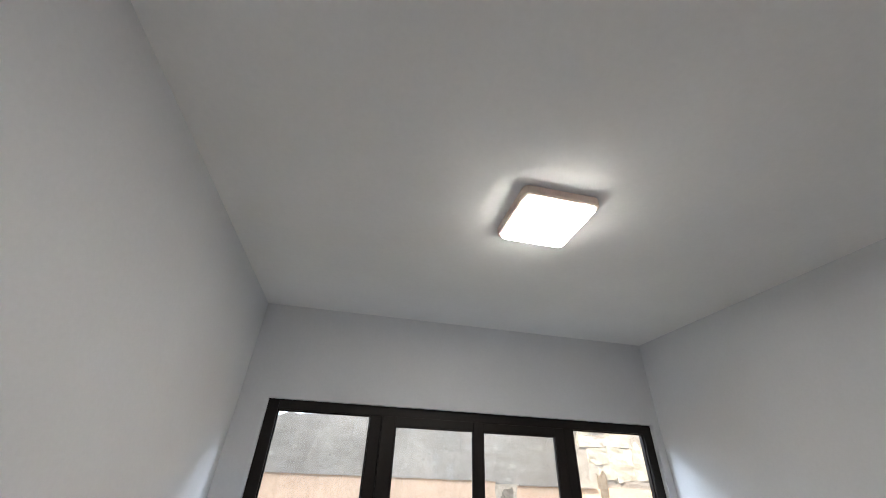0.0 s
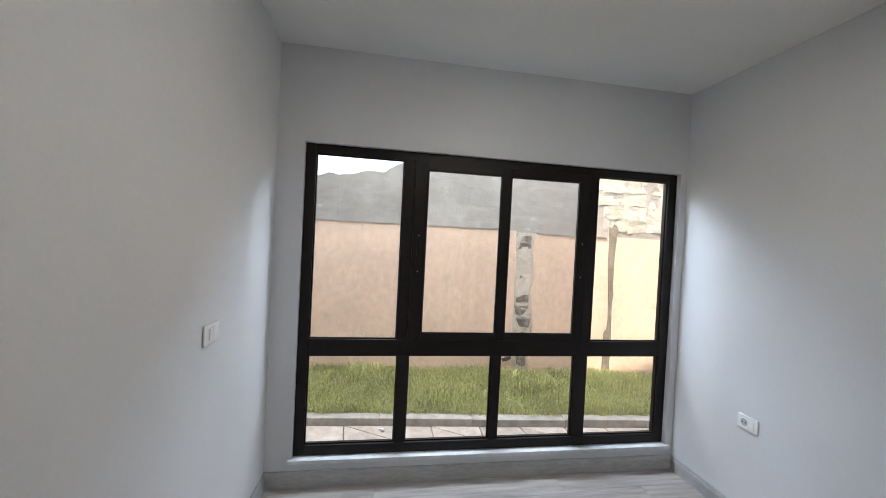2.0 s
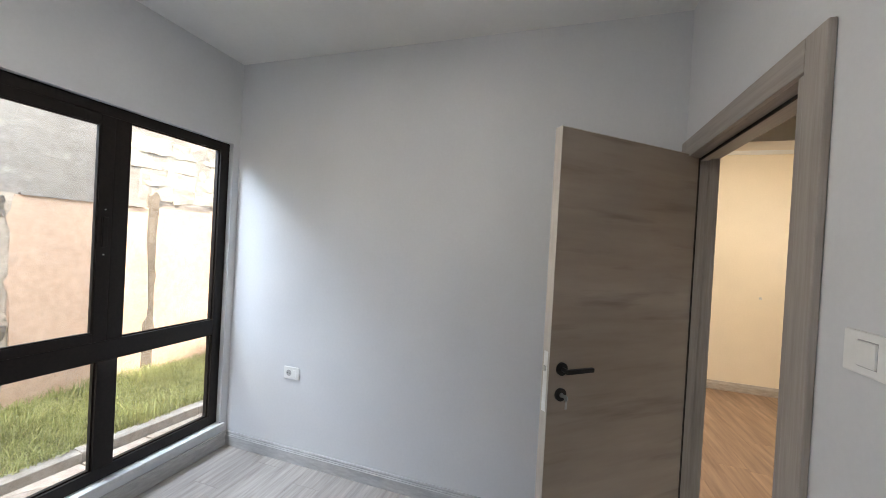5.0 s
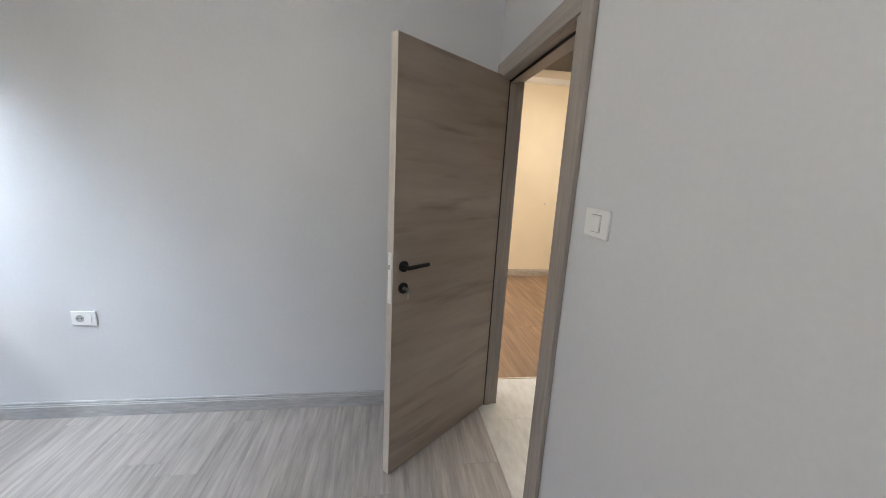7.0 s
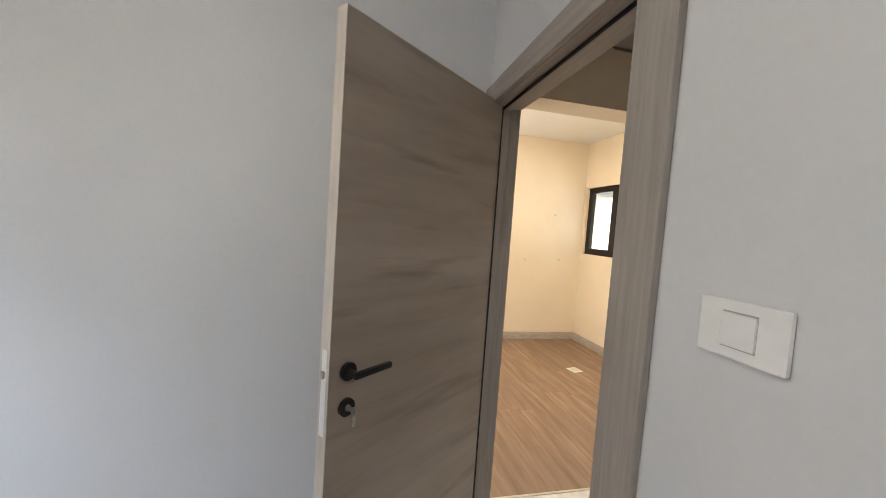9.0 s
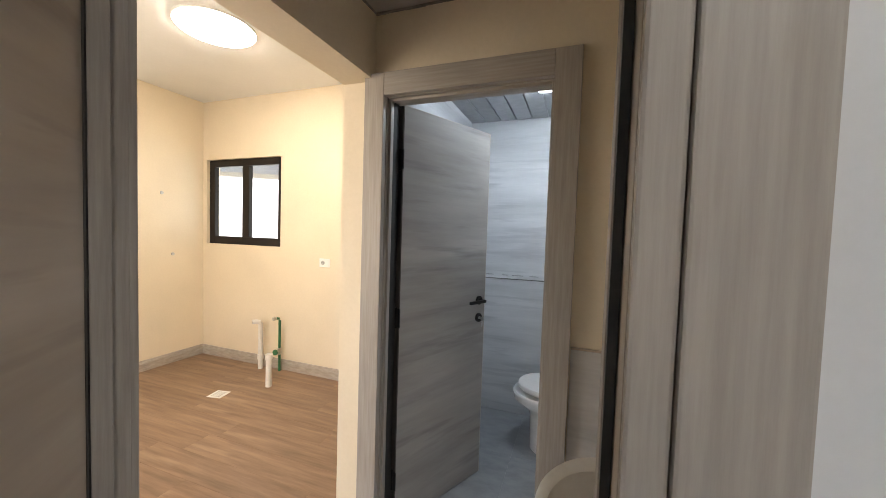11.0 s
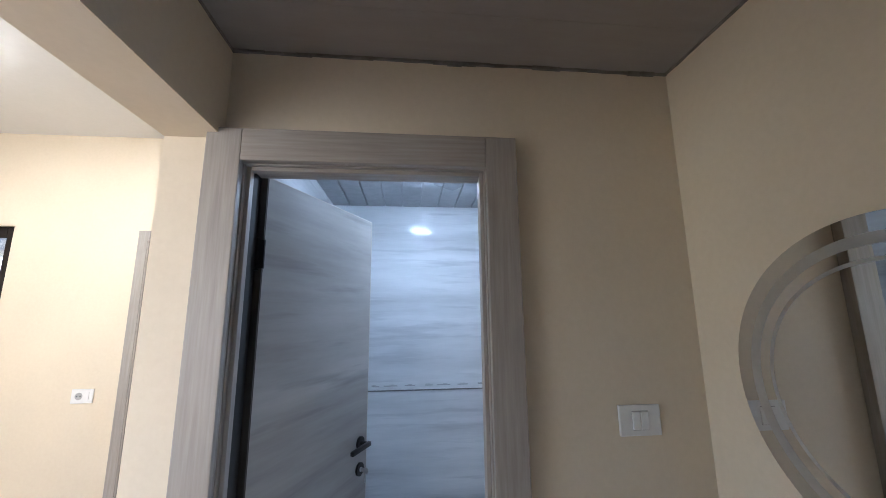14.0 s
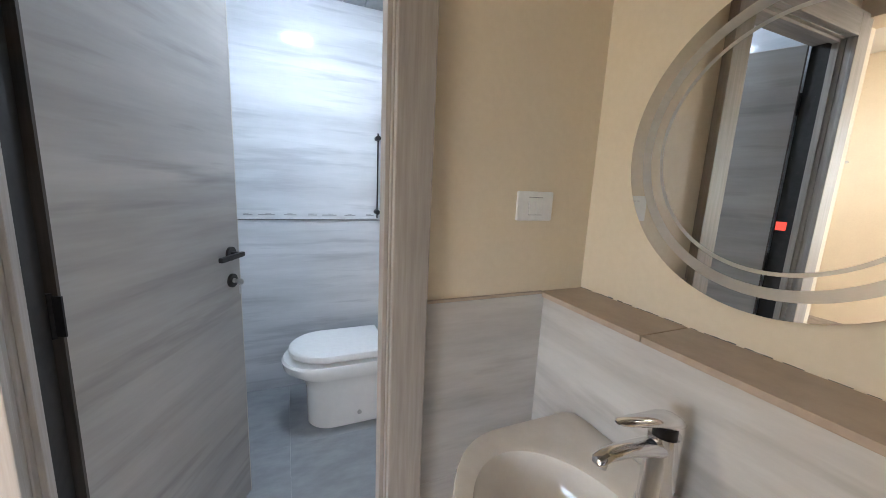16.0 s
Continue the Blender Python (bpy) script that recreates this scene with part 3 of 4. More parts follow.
def liner(parent, x0, x1, z, y0, y1, stop_y0, stop_y1):
    """The frame in the wall's thickness, with a stop and a rubber gasket."""
    part("jamb", boxes((x0 - 0.028, x0, y0, y1, 0, z + 0.028), bevel=0.002), CASE_WOOD, parent)
    part("jamb", boxes((x1, x1 + 0.023, y0, y1, 0, z + 0.028), bevel=0.002), CASE_WOOD, parent)
    part("head_jamb", boxes((x0, x1, y0, y1, z, z + 0.028), bevel=0.002), HEAD_WOOD, parent)
    part("stop", boxes((x0, x0 + 0.012, stop_y0, stop_y1, 0, z), bevel=0.002), CASE_WOOD, parent)
    part("stop", boxes((x1 - 0.012, x1, stop_y0, stop_y1, 0, z), bevel=0.002), CASE_WOOD, parent)
    part("stop", boxes((x0 + 0.012, x1 - 0.012, stop_y0, stop_y1, z - 0.012, z), bevel=0.002), HEAD_WOOD, parent)


def hinge_set(parent, x, y, zs, rz=0.0):
    for z in zs:
        bm = bmesh.new()
        rod(bm, (x, y, z - 0.05), (x, y, z + 0.05), 0.008, 12)
        box(bm, x - 0.002, x + 0.002, y - 0.028, y, z - 0.045, z + 0.045)
        part("hinge", bm, BLACK_HANDLE, parent, "black butt hinge", smooth=True)


door1 = thing("door_1", pose(0, 0, 0), "grey-brown wood-look bedroom door standing half open", "door", kind="structure")
liner(door1, DX0, DX1, DH, HY1, 0.0, -0.080, -0.046)
casing(door1, DX0 - 0.036, DX1, DH, 0.0, 1, 0.083, 0.052, 0.088, bead=False)
part("frame_lip", boxes((DX0 - 0.0355, DX0 - 0.0005, 0.0005, 0.011, 0, DH - 0.0005), bevel=0.004), CASE_WOOD, door1, "rounded lip of the door frame")
casing(door1, DX0, DX1, DH, HY1 + 0.003, -1, 0.09, 0.05, 0.085)
part("gasket", boxes((DX1 - 0.010, DX1 - 0.001, -0.046, -0.040, 0, DH - 0.012), (DX0 + 0.001, DX0 + 0.010, -0.046, -0.040, 0, DH - 0.012), (DX0 + 0.01, DX1 - 0.01, -0.046, -0.040, DH - 0.011, DH - 0.001)), GASKET_AND_SHADE, door1, "dark rubber door seal")
A, B = Vector((-0.040, -0.012, 0)), Vector((-0.565, 0.615, 0))
ang = math.degrees(math.atan2(B.y - A.y, B.x - A.x))
leaf1 = make_leaf(door1, pose(A.x, A.y, 0, rz=ang), 0.815, 2.043, 0.755, 1.082, 1)
hinge_set(leaf1, -0.004, -0.005, (0.25, 1.05, 1.80))

door2 = thing("door_2", pose(0, 0, 0), "grey wood-look toilet door opened inwards", "door", kind="structure")
liner(door2, TX0, TX1, TH, CY1 - 0.012, HY0, -1.130, -1.105)
casing(door2, TX0, TX1, TH, HY0 + 0.018, 1, 0.094, 0.095, 0.096, bead=False)
part("casing_back", boxes((TX0 - 0.09, TX0 - 0.004, HY0 + 0.001, HY0 + 0.019, 0, TH + 0.09), (TX1 + 0.004, TX1 + 0.09, HY0 + 0.001, HY0 + 0.019, 0, TH + 0.09), (TX0 - 0.004, TX1 + 0.004, HY0 + 0.001, HY0 + 0.019, TH + 0.004, TH + 0.09)), CASE_WOOD, door2)
A2, B2 = Vector((-0.092, -1.205, 0)), Vector((-0.361, -1.791, 0))
ang2 = math.degrees(math.atan2(B2.y - A2.y, B2.x - A2.x))
# Near-black strip stands for the shadow between jamb and hinge edge.
part("rebate_seal", boxes((TX1 - 0.006, TX1 - 0.0005, CY1 - 0.010, -1.1305, 0, TH - 0.001)), GASKET_AND_SHADE, door2, "dark strip painting the shade of the hinge gap")
leaf2 = make_leaf(door2, pose(A2.x, A2.y, 0, rz=ang2), (B2 - A2).length, 2.050, (B2 - A2).length - 0.055, 1.072, -1, LEAF_COOL_LIT, "wood-look door leaf greyed as by the toilet lamp, horizontal grain")
hinge_set(leaf2, -0.006, 0.02, (0.25, 1.05, 1.80))

# ---- hall, kitchen and toilet shells ----
structure("threshold", boxes((DX0, DX1, HY1 - 0.02, 0.0, -0.05, 0.004), bevel=0.003), THRESH, "pale marble threshold in the bedroom doorway", "threshold")
structure("wall_hall_north", holed("y", HY1, HY1 + 0.006, (HX0 - 0.15, DX0 - 0.03, DX1 + 0.025, 0.0), (0, DH + 0.03, HH), {(1, 0)}), CREAM_PAINT, "cream painted hall wall round the bedroom door", "wall")
structure("wall_hall_west", boxes((HX0 - 0.15, HX0, HY0, HY1, 0, HH)), CREAM_PAINT, "cream painted hall wall behind the mirror", "wall")
structure("wall_hall_south", holed("y", CY1 + 0.008, HY0, (HX0 - 0.15, TX0 - 0.028, TX1 + 0.023, PX), (0, TH + 0.028, KH), {(1, 0)}), CREAM_PAINT, "cream painted hall wall with the toilet door", "wall")
structure("beam", boxes((0.0, PX, HY0, HY1, BEAM, KH)), CREAM_PAINT, "cream painted beam over the kitchen opening", "beam")
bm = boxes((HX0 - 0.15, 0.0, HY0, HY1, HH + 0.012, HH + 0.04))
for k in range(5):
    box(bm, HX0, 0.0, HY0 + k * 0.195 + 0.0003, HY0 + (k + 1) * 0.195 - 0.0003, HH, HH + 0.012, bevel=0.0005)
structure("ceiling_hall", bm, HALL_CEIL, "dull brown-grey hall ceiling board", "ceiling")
structure("ceiling_kitchen", boxes((PX, KX1 + 0.2, KY0 - 0.2, KN + 0.2, KH, KH + 0.15)), CEIL_PAINT, "white painted kitchen ceiling", "ceiling")
# East and north walls: unseen openings, added to hold the living area lamps.
structure("wall_kitchen_east", holed("x", KX1, KX1 + 0.2, (KY0 - 0.2, -0.14, 1.38, KN + 0.2), (0, 0.89, 2.21, KH), {(1, 1)}), CREAM_PAINT, "cream painted kitchen wall with screw plugs", "wall")
structure("wall_kitchen_north", holed("y", KN, KN + 0.2, (PX, 0.47, 2.03, KX1), (0, 0.89, 2.21, KH), {(1, 1)}), CREAM_PAINT, "cream painted unseen living area wall with an added opening", "wall")
structure("wall_kitchen_west", boxes((PX + 0.0005, PX + 0.006, HY1, KN, 0, KH)), CREAM_PAINT, "cream painted living area wall", "wall")
structure("wall_kitchen_south", holed("y", KY0 - 0.13, KY0, (PX, 0.40, 1.16, KWX0, KWX1, KX1), (0, KWZ0, 2.09, KWZ1, KH), {(1, 0), (1, 1), (3, 1), (3, 2)}), CREAM_PAINT, "cream painted kitchen wall with a small window", "wall")
structure("wall_wc_east", boxes((0.012, PX, CY0 - 0.15, CY1 + 0.008, 0, KH)), CREAM_PAINT, "cream painted wall between toilet and kitchen", "wall")
wc_back = structure("wall_wc_south", boxes((CX0 - 0.15, 0.012, CY0 - 0.15, CY0 - 0.008, 0, BH)), GROUT, "toilet wall clad in banded grey-white marble tiles", "wall")
wc_west = structure("wall_wc_west", boxes((CX0 - 0.15, CX0 - 0.008, CY0 - 0.008, CY1 + 0.008, 0, BH)), GROUT, "toilet wall clad in banded marble tiles", "wall")
wc_east = structure("wall_wc_east_tiled", boxes((0.008, 0.012, CY0 - 0.008, CY1 + 0.008, 0, CH + 0.03)), GROUT, "toilet wall clad in banded marble tiles", "wall")
wc_north = structure("wall_wc_north_tiled", holed("y", CY1 + 0.003, CY1 + 0.008, (CX0 - 0.008, TX0 - 0.03, TX1 + 0.025, 0.008), (0, TH + 0.03, CH + 0.03), {(1, 0)}), MARBLE, "toilet wall round the door in marble tiles", "wall")
floor_kit = structure("floor_kitchen", boxes((0.2315, KX1 + 0.1, HY0, HY1 - 0.02, -0.1, -0.004), (PX - 0.05, KX1 + 0.1, KY0 - 0.05, HY0, -0.1, -0.004), (PX, KX1 + 0.1, HY1 - 0.02, KN + 0.05, -0.1, -0.004)), JOINT, "brown wood-look plank floor of hall and kitchen", "floor")
floor_hall = structure("floor_hall", boxes((HX0 - 0.1, 0.2305, HY0, HY1 - 0.0205, -0.1, -0.0095)), GROUT, "pale stone-tiled hall floor", "floor")
structure("trim_floor_edge", boxes((0.238, 0.252, HY0, HY1, -0.003, 0.004), bevel=0.002), EDGE_STRIP, "pale edging strip where the plank floor begins", "trim")
floor_wc = structure("floor_wc", boxes((CX0 - 0.1, 0.05, CY0 - 0.1, HY0, -0.1, -0.006)), GROUT, "grey tiled toilet floor", "floor")
bm = bmesh.new()
x = CX0
while x < 0.0:
    box(bm, x + 0.003, min(x + 0.122, 0.008), CY0, CY1 + 0.003, CH, CH + 0.012, bevel=0.003)
    x += 0.125
box(bm, CX0, 0.008, CY0, CY1 + 0.003, CH + 0.012, CH + 0.03)
structure("ceiling_wc", bm, PVC_BOARD, "grey strip ceiling of the toilet", "ceiling")
skirting("baseboard", (KX1, KY0 + 0.001), (1.235, KY0 + 0.001), (0, 1), BASE_TAUPE, 0.105, "taupe skirting along the kitchen wall")
skirting("baseboard", (KX1 - 0.001, KY0 + 0.017), (KX1 - 0.001, KN), (-1, 0), BASE_TAUPE, 0.105, "taupe skirting along the kitchen wall")
skirting("baseboard", (PX + 0.001, KY0 + 0.017), (PX + 0.001, HY0), (1, 0), BASE_TAUPE, 0.105, "taupe skirting along the kitchen wall")
skirting("baseboard", (PX, KN - 0.001), (KX1, KN - 0.001), (0, -1), BASE_TAUPE, 0.105, "taupe skirting along the kitchen wall")
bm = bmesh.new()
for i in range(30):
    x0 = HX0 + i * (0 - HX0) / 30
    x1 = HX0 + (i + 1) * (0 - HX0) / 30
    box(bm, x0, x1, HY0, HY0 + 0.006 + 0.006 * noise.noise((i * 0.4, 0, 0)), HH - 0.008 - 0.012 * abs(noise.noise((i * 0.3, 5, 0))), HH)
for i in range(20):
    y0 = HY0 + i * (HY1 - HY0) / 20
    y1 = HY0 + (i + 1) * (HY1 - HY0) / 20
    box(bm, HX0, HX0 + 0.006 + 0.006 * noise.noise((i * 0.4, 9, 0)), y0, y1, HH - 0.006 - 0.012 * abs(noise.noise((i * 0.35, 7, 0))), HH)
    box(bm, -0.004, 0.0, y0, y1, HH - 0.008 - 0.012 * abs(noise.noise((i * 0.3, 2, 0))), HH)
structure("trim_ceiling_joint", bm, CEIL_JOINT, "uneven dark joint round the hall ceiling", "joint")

door3 = thing("door_3", pose(0, 0, 0), "closed grey wood-look kitchen door", "door", kind="structure")
casing(door3, 0.40, 1.16, 2.09, KY0, 1, 0.07, 0.072, 0.078)
part("leaf", boxes((0.402, 1.158, KY0 - 0.06, KY0 - 0.02, 0.008, 2.088)), LEAF_WOOD, door3)

# ---- kitchen window ----
win2 = thing("window_2", pose(0, 0, 0), "small black two-pane sliding kitchen window", "window", kind="structure")
yk = KY0 - 0.035
for n, r in (("frame_stile", (KWX0, KWX0 + 0.07, KWZ0, KWZ1)), ("frame_stile", (KWX1 - 0.08, KWX1, KWZ0, KWZ1)), ("frame_rail", (KWX0 + 0.07, KWX1 - 0.08, KWZ0, KWZ0 + 0.085)), ("frame_rail", (KWX0 + 0.07, KWX1 - 0.08, KWZ1 - 0.075, KWZ1)), ("mullion", (2.472, 2.567, KWZ0 + 0.085, KWZ1 - 0.075))):
    bar(n, *r, parent=win2, y0=yk - 0.05, y1=yk)
for a, b in ((KWX0 + 0.07, 2.472), (2.567, KWX1 - 0.08)):
    pane(a, b, KWZ0 + 0.085, KWZ1 - 0.075, parent=win2, y=yk - 0.03, beads=False)
# Unseen tall wall, added to block sun that would enter the kitchen window.
structure("neighbour_wall", boxes((-22, 12, -5.1, -4.8, -0.14, 18.0)), FACADE, "unseen plain wall added to keep the sun out of the kitchen", "wall")
structure("backdrop", boxes((-1.0, 9.0, -4.7, -4.65, -0.1, 5.0)), SKY_CARD, "bright hazy daylight outside the kitchen", "backdrop")
bm = bmesh.new()
loft(bm, [[(x, -3.9, 2.25 + 0.072 * (x - 3.35)), (x, -4.3, 2.21 + 0.072 * (x - 3.35)), (x, -4.3, 3.2), (x, -3.9, 3.2)] for x in (0.5, 7.5)])
structure("eave", bm, CEMENT, "grey roof eave outside the kitchen window", "eave")


def round_lamp(x, y, z, r, glow_mat, label):
    e = thing("ceiling_lamp", pose(x, y, z), label, "ceiling lamp")
    bm = bmesh.new()
    rod(bm, (0, 0, -0.018), (0, 0, -0.0005), r, 40)
    part("base", bm, PLASTIC, e, smooth=True)
    bm = bmesh.new()
    rings = []
    for k in range(6):
        a = radians(k * 16)
        rings.append([((r - 0.004) * math.cos(a) * math.cos(u * math.pi / 20), (r - 0.004) * math.cos(a) * math.sin(u * math.pi / 20), -0.0185 - 0.035 * math.sin(a)) for u in range(40)])
    loft(bm, rings)
    part("diffuser", bm, glow_mat, e, "glowing white diffuser", smooth=True)
    return e


round_lamp(1.52, -1.50, KH, 0.25, LAMP_KIT_MAT, "round glowing kitchen ceiling lamp")
round_lamp(-0.645, -1.93, CH, 0.095, LAMP_WC_MAT, "round glowing toilet ceiling lamp")

# ---- kitchen pipes and floor drain ----
waste = thing("waste_pipe", pose(1.74, -2.20, 0), "white plastic waste pipe rising from the floor", "pipe")
bm = bmesh.new()
rod(bm, (0, 0, 0), (0, 0, 0.26), 0.027, 20)
part("riser", bm, PIPE_WHITE, waste, smooth=True)
bm = bmesh.new()
rod(bm, (0, 0, 0.255), (0, 0, 0.30), 0.033, 20)
part("socket_collar", bm, PIPE_WHITE, waste, smooth=True)
vent = thing("drain_pipe", pose(2.16, KY0, 0), "white plastic pipe with an elbow on top", "pipe")
bm = bmesh.new()
bend(bm, [(0.055, 0.135, 0.49), (0.025, 0.107, 0.49), (0.010, 0.092, 0.486), (0.002, 0.084, 0.468), (0, 0.082, 0.44), (0, 0.082, 0.0)], 0.024)
part("bent_pipe", bm, PIPE_WHITE, vent, smooth=True)
bm = bmesh.new()
rod(bm, (0.050, 0.130, 0.49), (0.059, 0.139, 0.49), 0.018, 18)
part("end_plug", bm, LEDGE_TOP, vent, "brownish plug in the open end", smooth=True)
bm = bmesh.new()
rod(bm, (0, 0.082, 0.10), (0, 0.082, 0.15), 0.030, 20)
part("collar", bm, PIPE_WHITE, vent, smooth=True)
supply = thing("supply_pipe", pose(1.94, KY0, 0), "green water supply pipe with a stop valve", "pipe")
bm = bmesh.new()
bend(bm, [(0.012, 0.10, 0.545), (0.008, 0.075, 0.545), (0.003, 0.06, 0.54), (0, 0.052, 0.52), (0, 0.052, 0.0)], 0.013)
part("pipe_run", bm, PIPE_GREEN, supply, smooth=True)
bm = bmesh.new()
rod(bm, (0.011, 0.092, 0.545), (0.015, 0.122, 0.545), 0.018, 12)
part("end_fitting", bm, BRASS, supply, "metal end fitting", smooth=True)
bm = bmesh.new()
rod(bm, (0, 0.052, 0.17), (0, 0.052, 0.24), 0.020, 16)
rod(bm, (0, 0.052, 0.205), (0.0, 0.11, 0.205), 0.012, 12)
valve = part("valve", bm, BRASS, supply, "metal stop valve", smooth=True)
bm = bmesh.new()
rod(bm, (0.0, 0.10, 0.205), (0.0, 0.115, 0.205), 0.028, 14)
part("knob", bm, PIPE_GREEN, valve, smooth=True)
drain = thing("floor_drain", pose(1.99, -1.90, 0.0, rz=12), "white square floor drain cover", "floor drain")
part("frame_ring", boxes((-0.065, 0.065, -0.065, 0.065, 0.0005, 0.004), bevel=0.001), PLASTIC, drain)
for k in range(5):
    part("slot", boxes((-0.04, 0.04, -0.042 + k * 0.02, -0.036 + k * 0.02, 0.004, 0.0046)), GREY_SLOT, drain)
for y, z in ((-2.141, 1.782), (-2.248, 1.153), (-1.724, 1.135)):
    e = thing("wall_plug", pose(KX1, y, z), "small grey screw plug in the cream kitchen wall", "wall plug", "plugs in the kitchen wall")
    bm = bmesh.new()
    rod(bm, (-0.006, 0, 0), (0, 0, 0), 0.016, 14)
    part("cap", bm, STEEL, e)

# ---- toilet ----
wc = thing("toilet", pose(CX0 + 0.035, -2.23, 0, rz=0), "white ceramic toilet with closed lid against the wall", "toilet")


def d_ring(length, width, z, back=0.0, taper=1.0, n=28):
    """A D-shaped outline: square at the wall (x = back), round in front."""
    pts = [(back, -width / 2, z)]
    cx = length - width / 2 * taper
    for k in range(n + 1):
        a = -math.pi / 2 + math.pi * k / n
        pts.append((cx + width / 2 * taper * math.cos(a), width / 2 * math.sin(a), z))
    pts.append((back, width / 2, z))
    return pts


bm = bmesh.new()
loft(bm, [d_ring(0.47, 0.26, 0.0), d_ring(0.47, 0.26, 0.03), d_ring(0.475, 0.265, 0.22), d_ring(0.49, 0.29, 0.275), d_ring(0.545, 0.36, 0.312), d_ring(0.59, 0.395, 0.345), d_ring(0.598, 0.402, 0.385), d_ring(0.588, 0.39, 0.398)])
part("bowl", bm, CERAMIC, wc, smooth=True)
bm = bmesh.new()
loft(bm, [d_ring(0.508, 0.305, 0.3985, 0.06), d_ring(0.510, 0.308, 0.404, 0.06), d_ring(0.508, 0.305, 0.4195, 0.06)])
part("seat", bm, PLASTIC, wc, smooth=True)
bm = bmesh.new()
loft(bm, [d_ring(0.556, 0.370, 0.4200, 0.05), d_ring(0.561, 0.375, 0.423, 0.05), d_ring(0.560, 0.374, 0.445, 0.05), d_ring(0.553, 0.366, 0.452, 0.05), d_ring(0.538, 0.348, 0.4545, 0.055)])
part("lid", bm, PLASTIC, wc, smooth=True)
bm = bmesh.new()
rod(bm, (0.20, 0.131, 0.07), (0.20, 0.138, 0.07), 0.012, 14)
part("bolt_cap", bm, STEEL, wc)
rail = thing("shower_rail", pose(-1.085, CY0, 0), "black hand shower rail on the toilet wall", "shower rail")
bm = bmesh.new()
rod(bm, (0, 0.035, 1.12), (0, 0.035, 1.66), 0.005, 12)
part("bar", bm, BLACK_HANDLE, rail, smooth=True)
for z in (1.16, 1.63):
    bm = bmesh.new()
    rod(bm, (0, 0.0, z), (0, 0.05, z), 0.016, 14)
    part("bracket", bm, BLACK_HANDLE, rail, smooth=True)

structure("trim_wc_listel", boxes((CX0, 0.008, CY0, CY0 + 0.004, 1.1075, 1.121), bevel=0.0015), SILL_STONE, "pale raised listel above the dark tile trim", "trim")
border = structure("trim_wc_border", boxes((CX0, 0.008, CY0, CY0 + 0.006, 1.101, 1.107)), TRIM_GREY, "thin dark tile trim across the toilet wall", "trim")
for k in range(9):
    part("relief", boxes((CX0 + 0.05 + k * 0.12, CX0 + 0.10 + k * 0.12 + 0.02 * (k % 3), CY0, CY0 + 0.002, 1.131, 1.137), (CX0 + 0.07 + k * 0.12, CX0 + 0.10 + k * 0.12, CY0, CY0 + 0.002, 1.139, 1.142)), TRIM_PALE, border, "faint grey relief mark")

# ---- washbasin corner ----
structure("dado_box", boxes((HX0, -1.265, HY0, HY1, 0, 1.035)), GROUT, "boxed-out pipe ledge behind the basin", "ledge")
ledge = structure("ledge_top", boxes((HX0, -1.248, -0.735, HY1, 1.036, 1.052), (HX0, -1.248, HY0, -0.738, 1.036, 1.052), bevel=0.002), LEDGE_TOP, "beige tiled ledge under the round mirror", "ledge")
dado = structure("dado_south", boxes((-1.265, TX0 - 0.097, HY0 + 0.0005, HY0 + 0.004, 0, 1.03)), GROUT, "marble tiled dado beside the toilet door", "dado")
structure("trim_dado", boxes((-1.252, TX0 - 0.096, HY0 + 0.0005, HY0 + 0.013, 1.0465, 1.053)), LEDGE_TOP, "thin beige strip on top of the dado", "trim")

bm = bmesh.new()
for i in range(60):
    y0 = HY0 + i * (HY1 - HY0) / 60
    y1 = HY0 + (i + 1) * (HY1 - HY0) / 60
    if noise.noise((i * 0.55, 3.0, 1.0)) > -0.12:
        box(bm, HX0, HX0 + 0.0015 + 0.003 * abs(noise.noise((i * 0.7, 4, 0))), y0, y1, 1.0522, 1.0532 + 0.003 * abs(noise.noise((i * 0.5, 8, 0))))
structure("trim_ledge_joint", bm, CEIL_JOINT, "uneven dark joint between ledge and wall", "joint")

basin = thing("washbasin", pose(-1.2515, -0.615, 0.0), "white ceramic wall washbasin with an oval bowl", "washbasin")
BZ = 0.761


def basin_ring(s, z, n=72):
    """The basin's outline: straight at the back with tight corners, bowed in front."""
    pts = []
    for k in range(n):
        a = 2 * math.pi * k / n
        c, d = math.cos(a), math.sin(a)
        p = 3.2 if c > 0 else 16.0
        r = (abs(c) ** p + abs(d) ** p) ** (-1 / p)
        x, y = 0.215 + 0.215 * r * c * s, 0.298 * r * d * s
        if x > 0.215:
            x = 0.215 + (x - 0.215) * (1.14 - 0.35 * (y / 0.298) ** 2)
        if c < 0:
            x = 0.215 + 0.2148 * r * c
        pts.append((max(x, 0.0002), y, z))
    return pts


def bowl_ring(s, z, n=72):
    return [(0.270 + 0.158 * s * math.cos(2 * math.pi * k / n), 0.222 * s * math.sin(2 * math.pi * k / n), z) for k in range(n)]


bm = bmesh.new()
loft(bm, [basin_ring(0.45, BZ - 0.19), basin_ring(0.72, BZ - 0.15), basin_ring(0.93, BZ - 0.08), basin_ring(0.99, BZ - 0.03), basin_ring(1.0, BZ - 0.008), basin_ring(0.985, BZ), bowl_ring(1.06, BZ), bowl_ring(1.0, BZ - 0.006), bowl_ring(0.93, BZ - 0.05), bowl_ring(0.72, BZ - 0.11), bowl_ring(0.35, BZ - 0.14), bowl_ring(0.12, BZ - 0.145)])
part("bowl", bm, IVORY_SHADED, basin, smooth=True)
bm = bmesh.new()
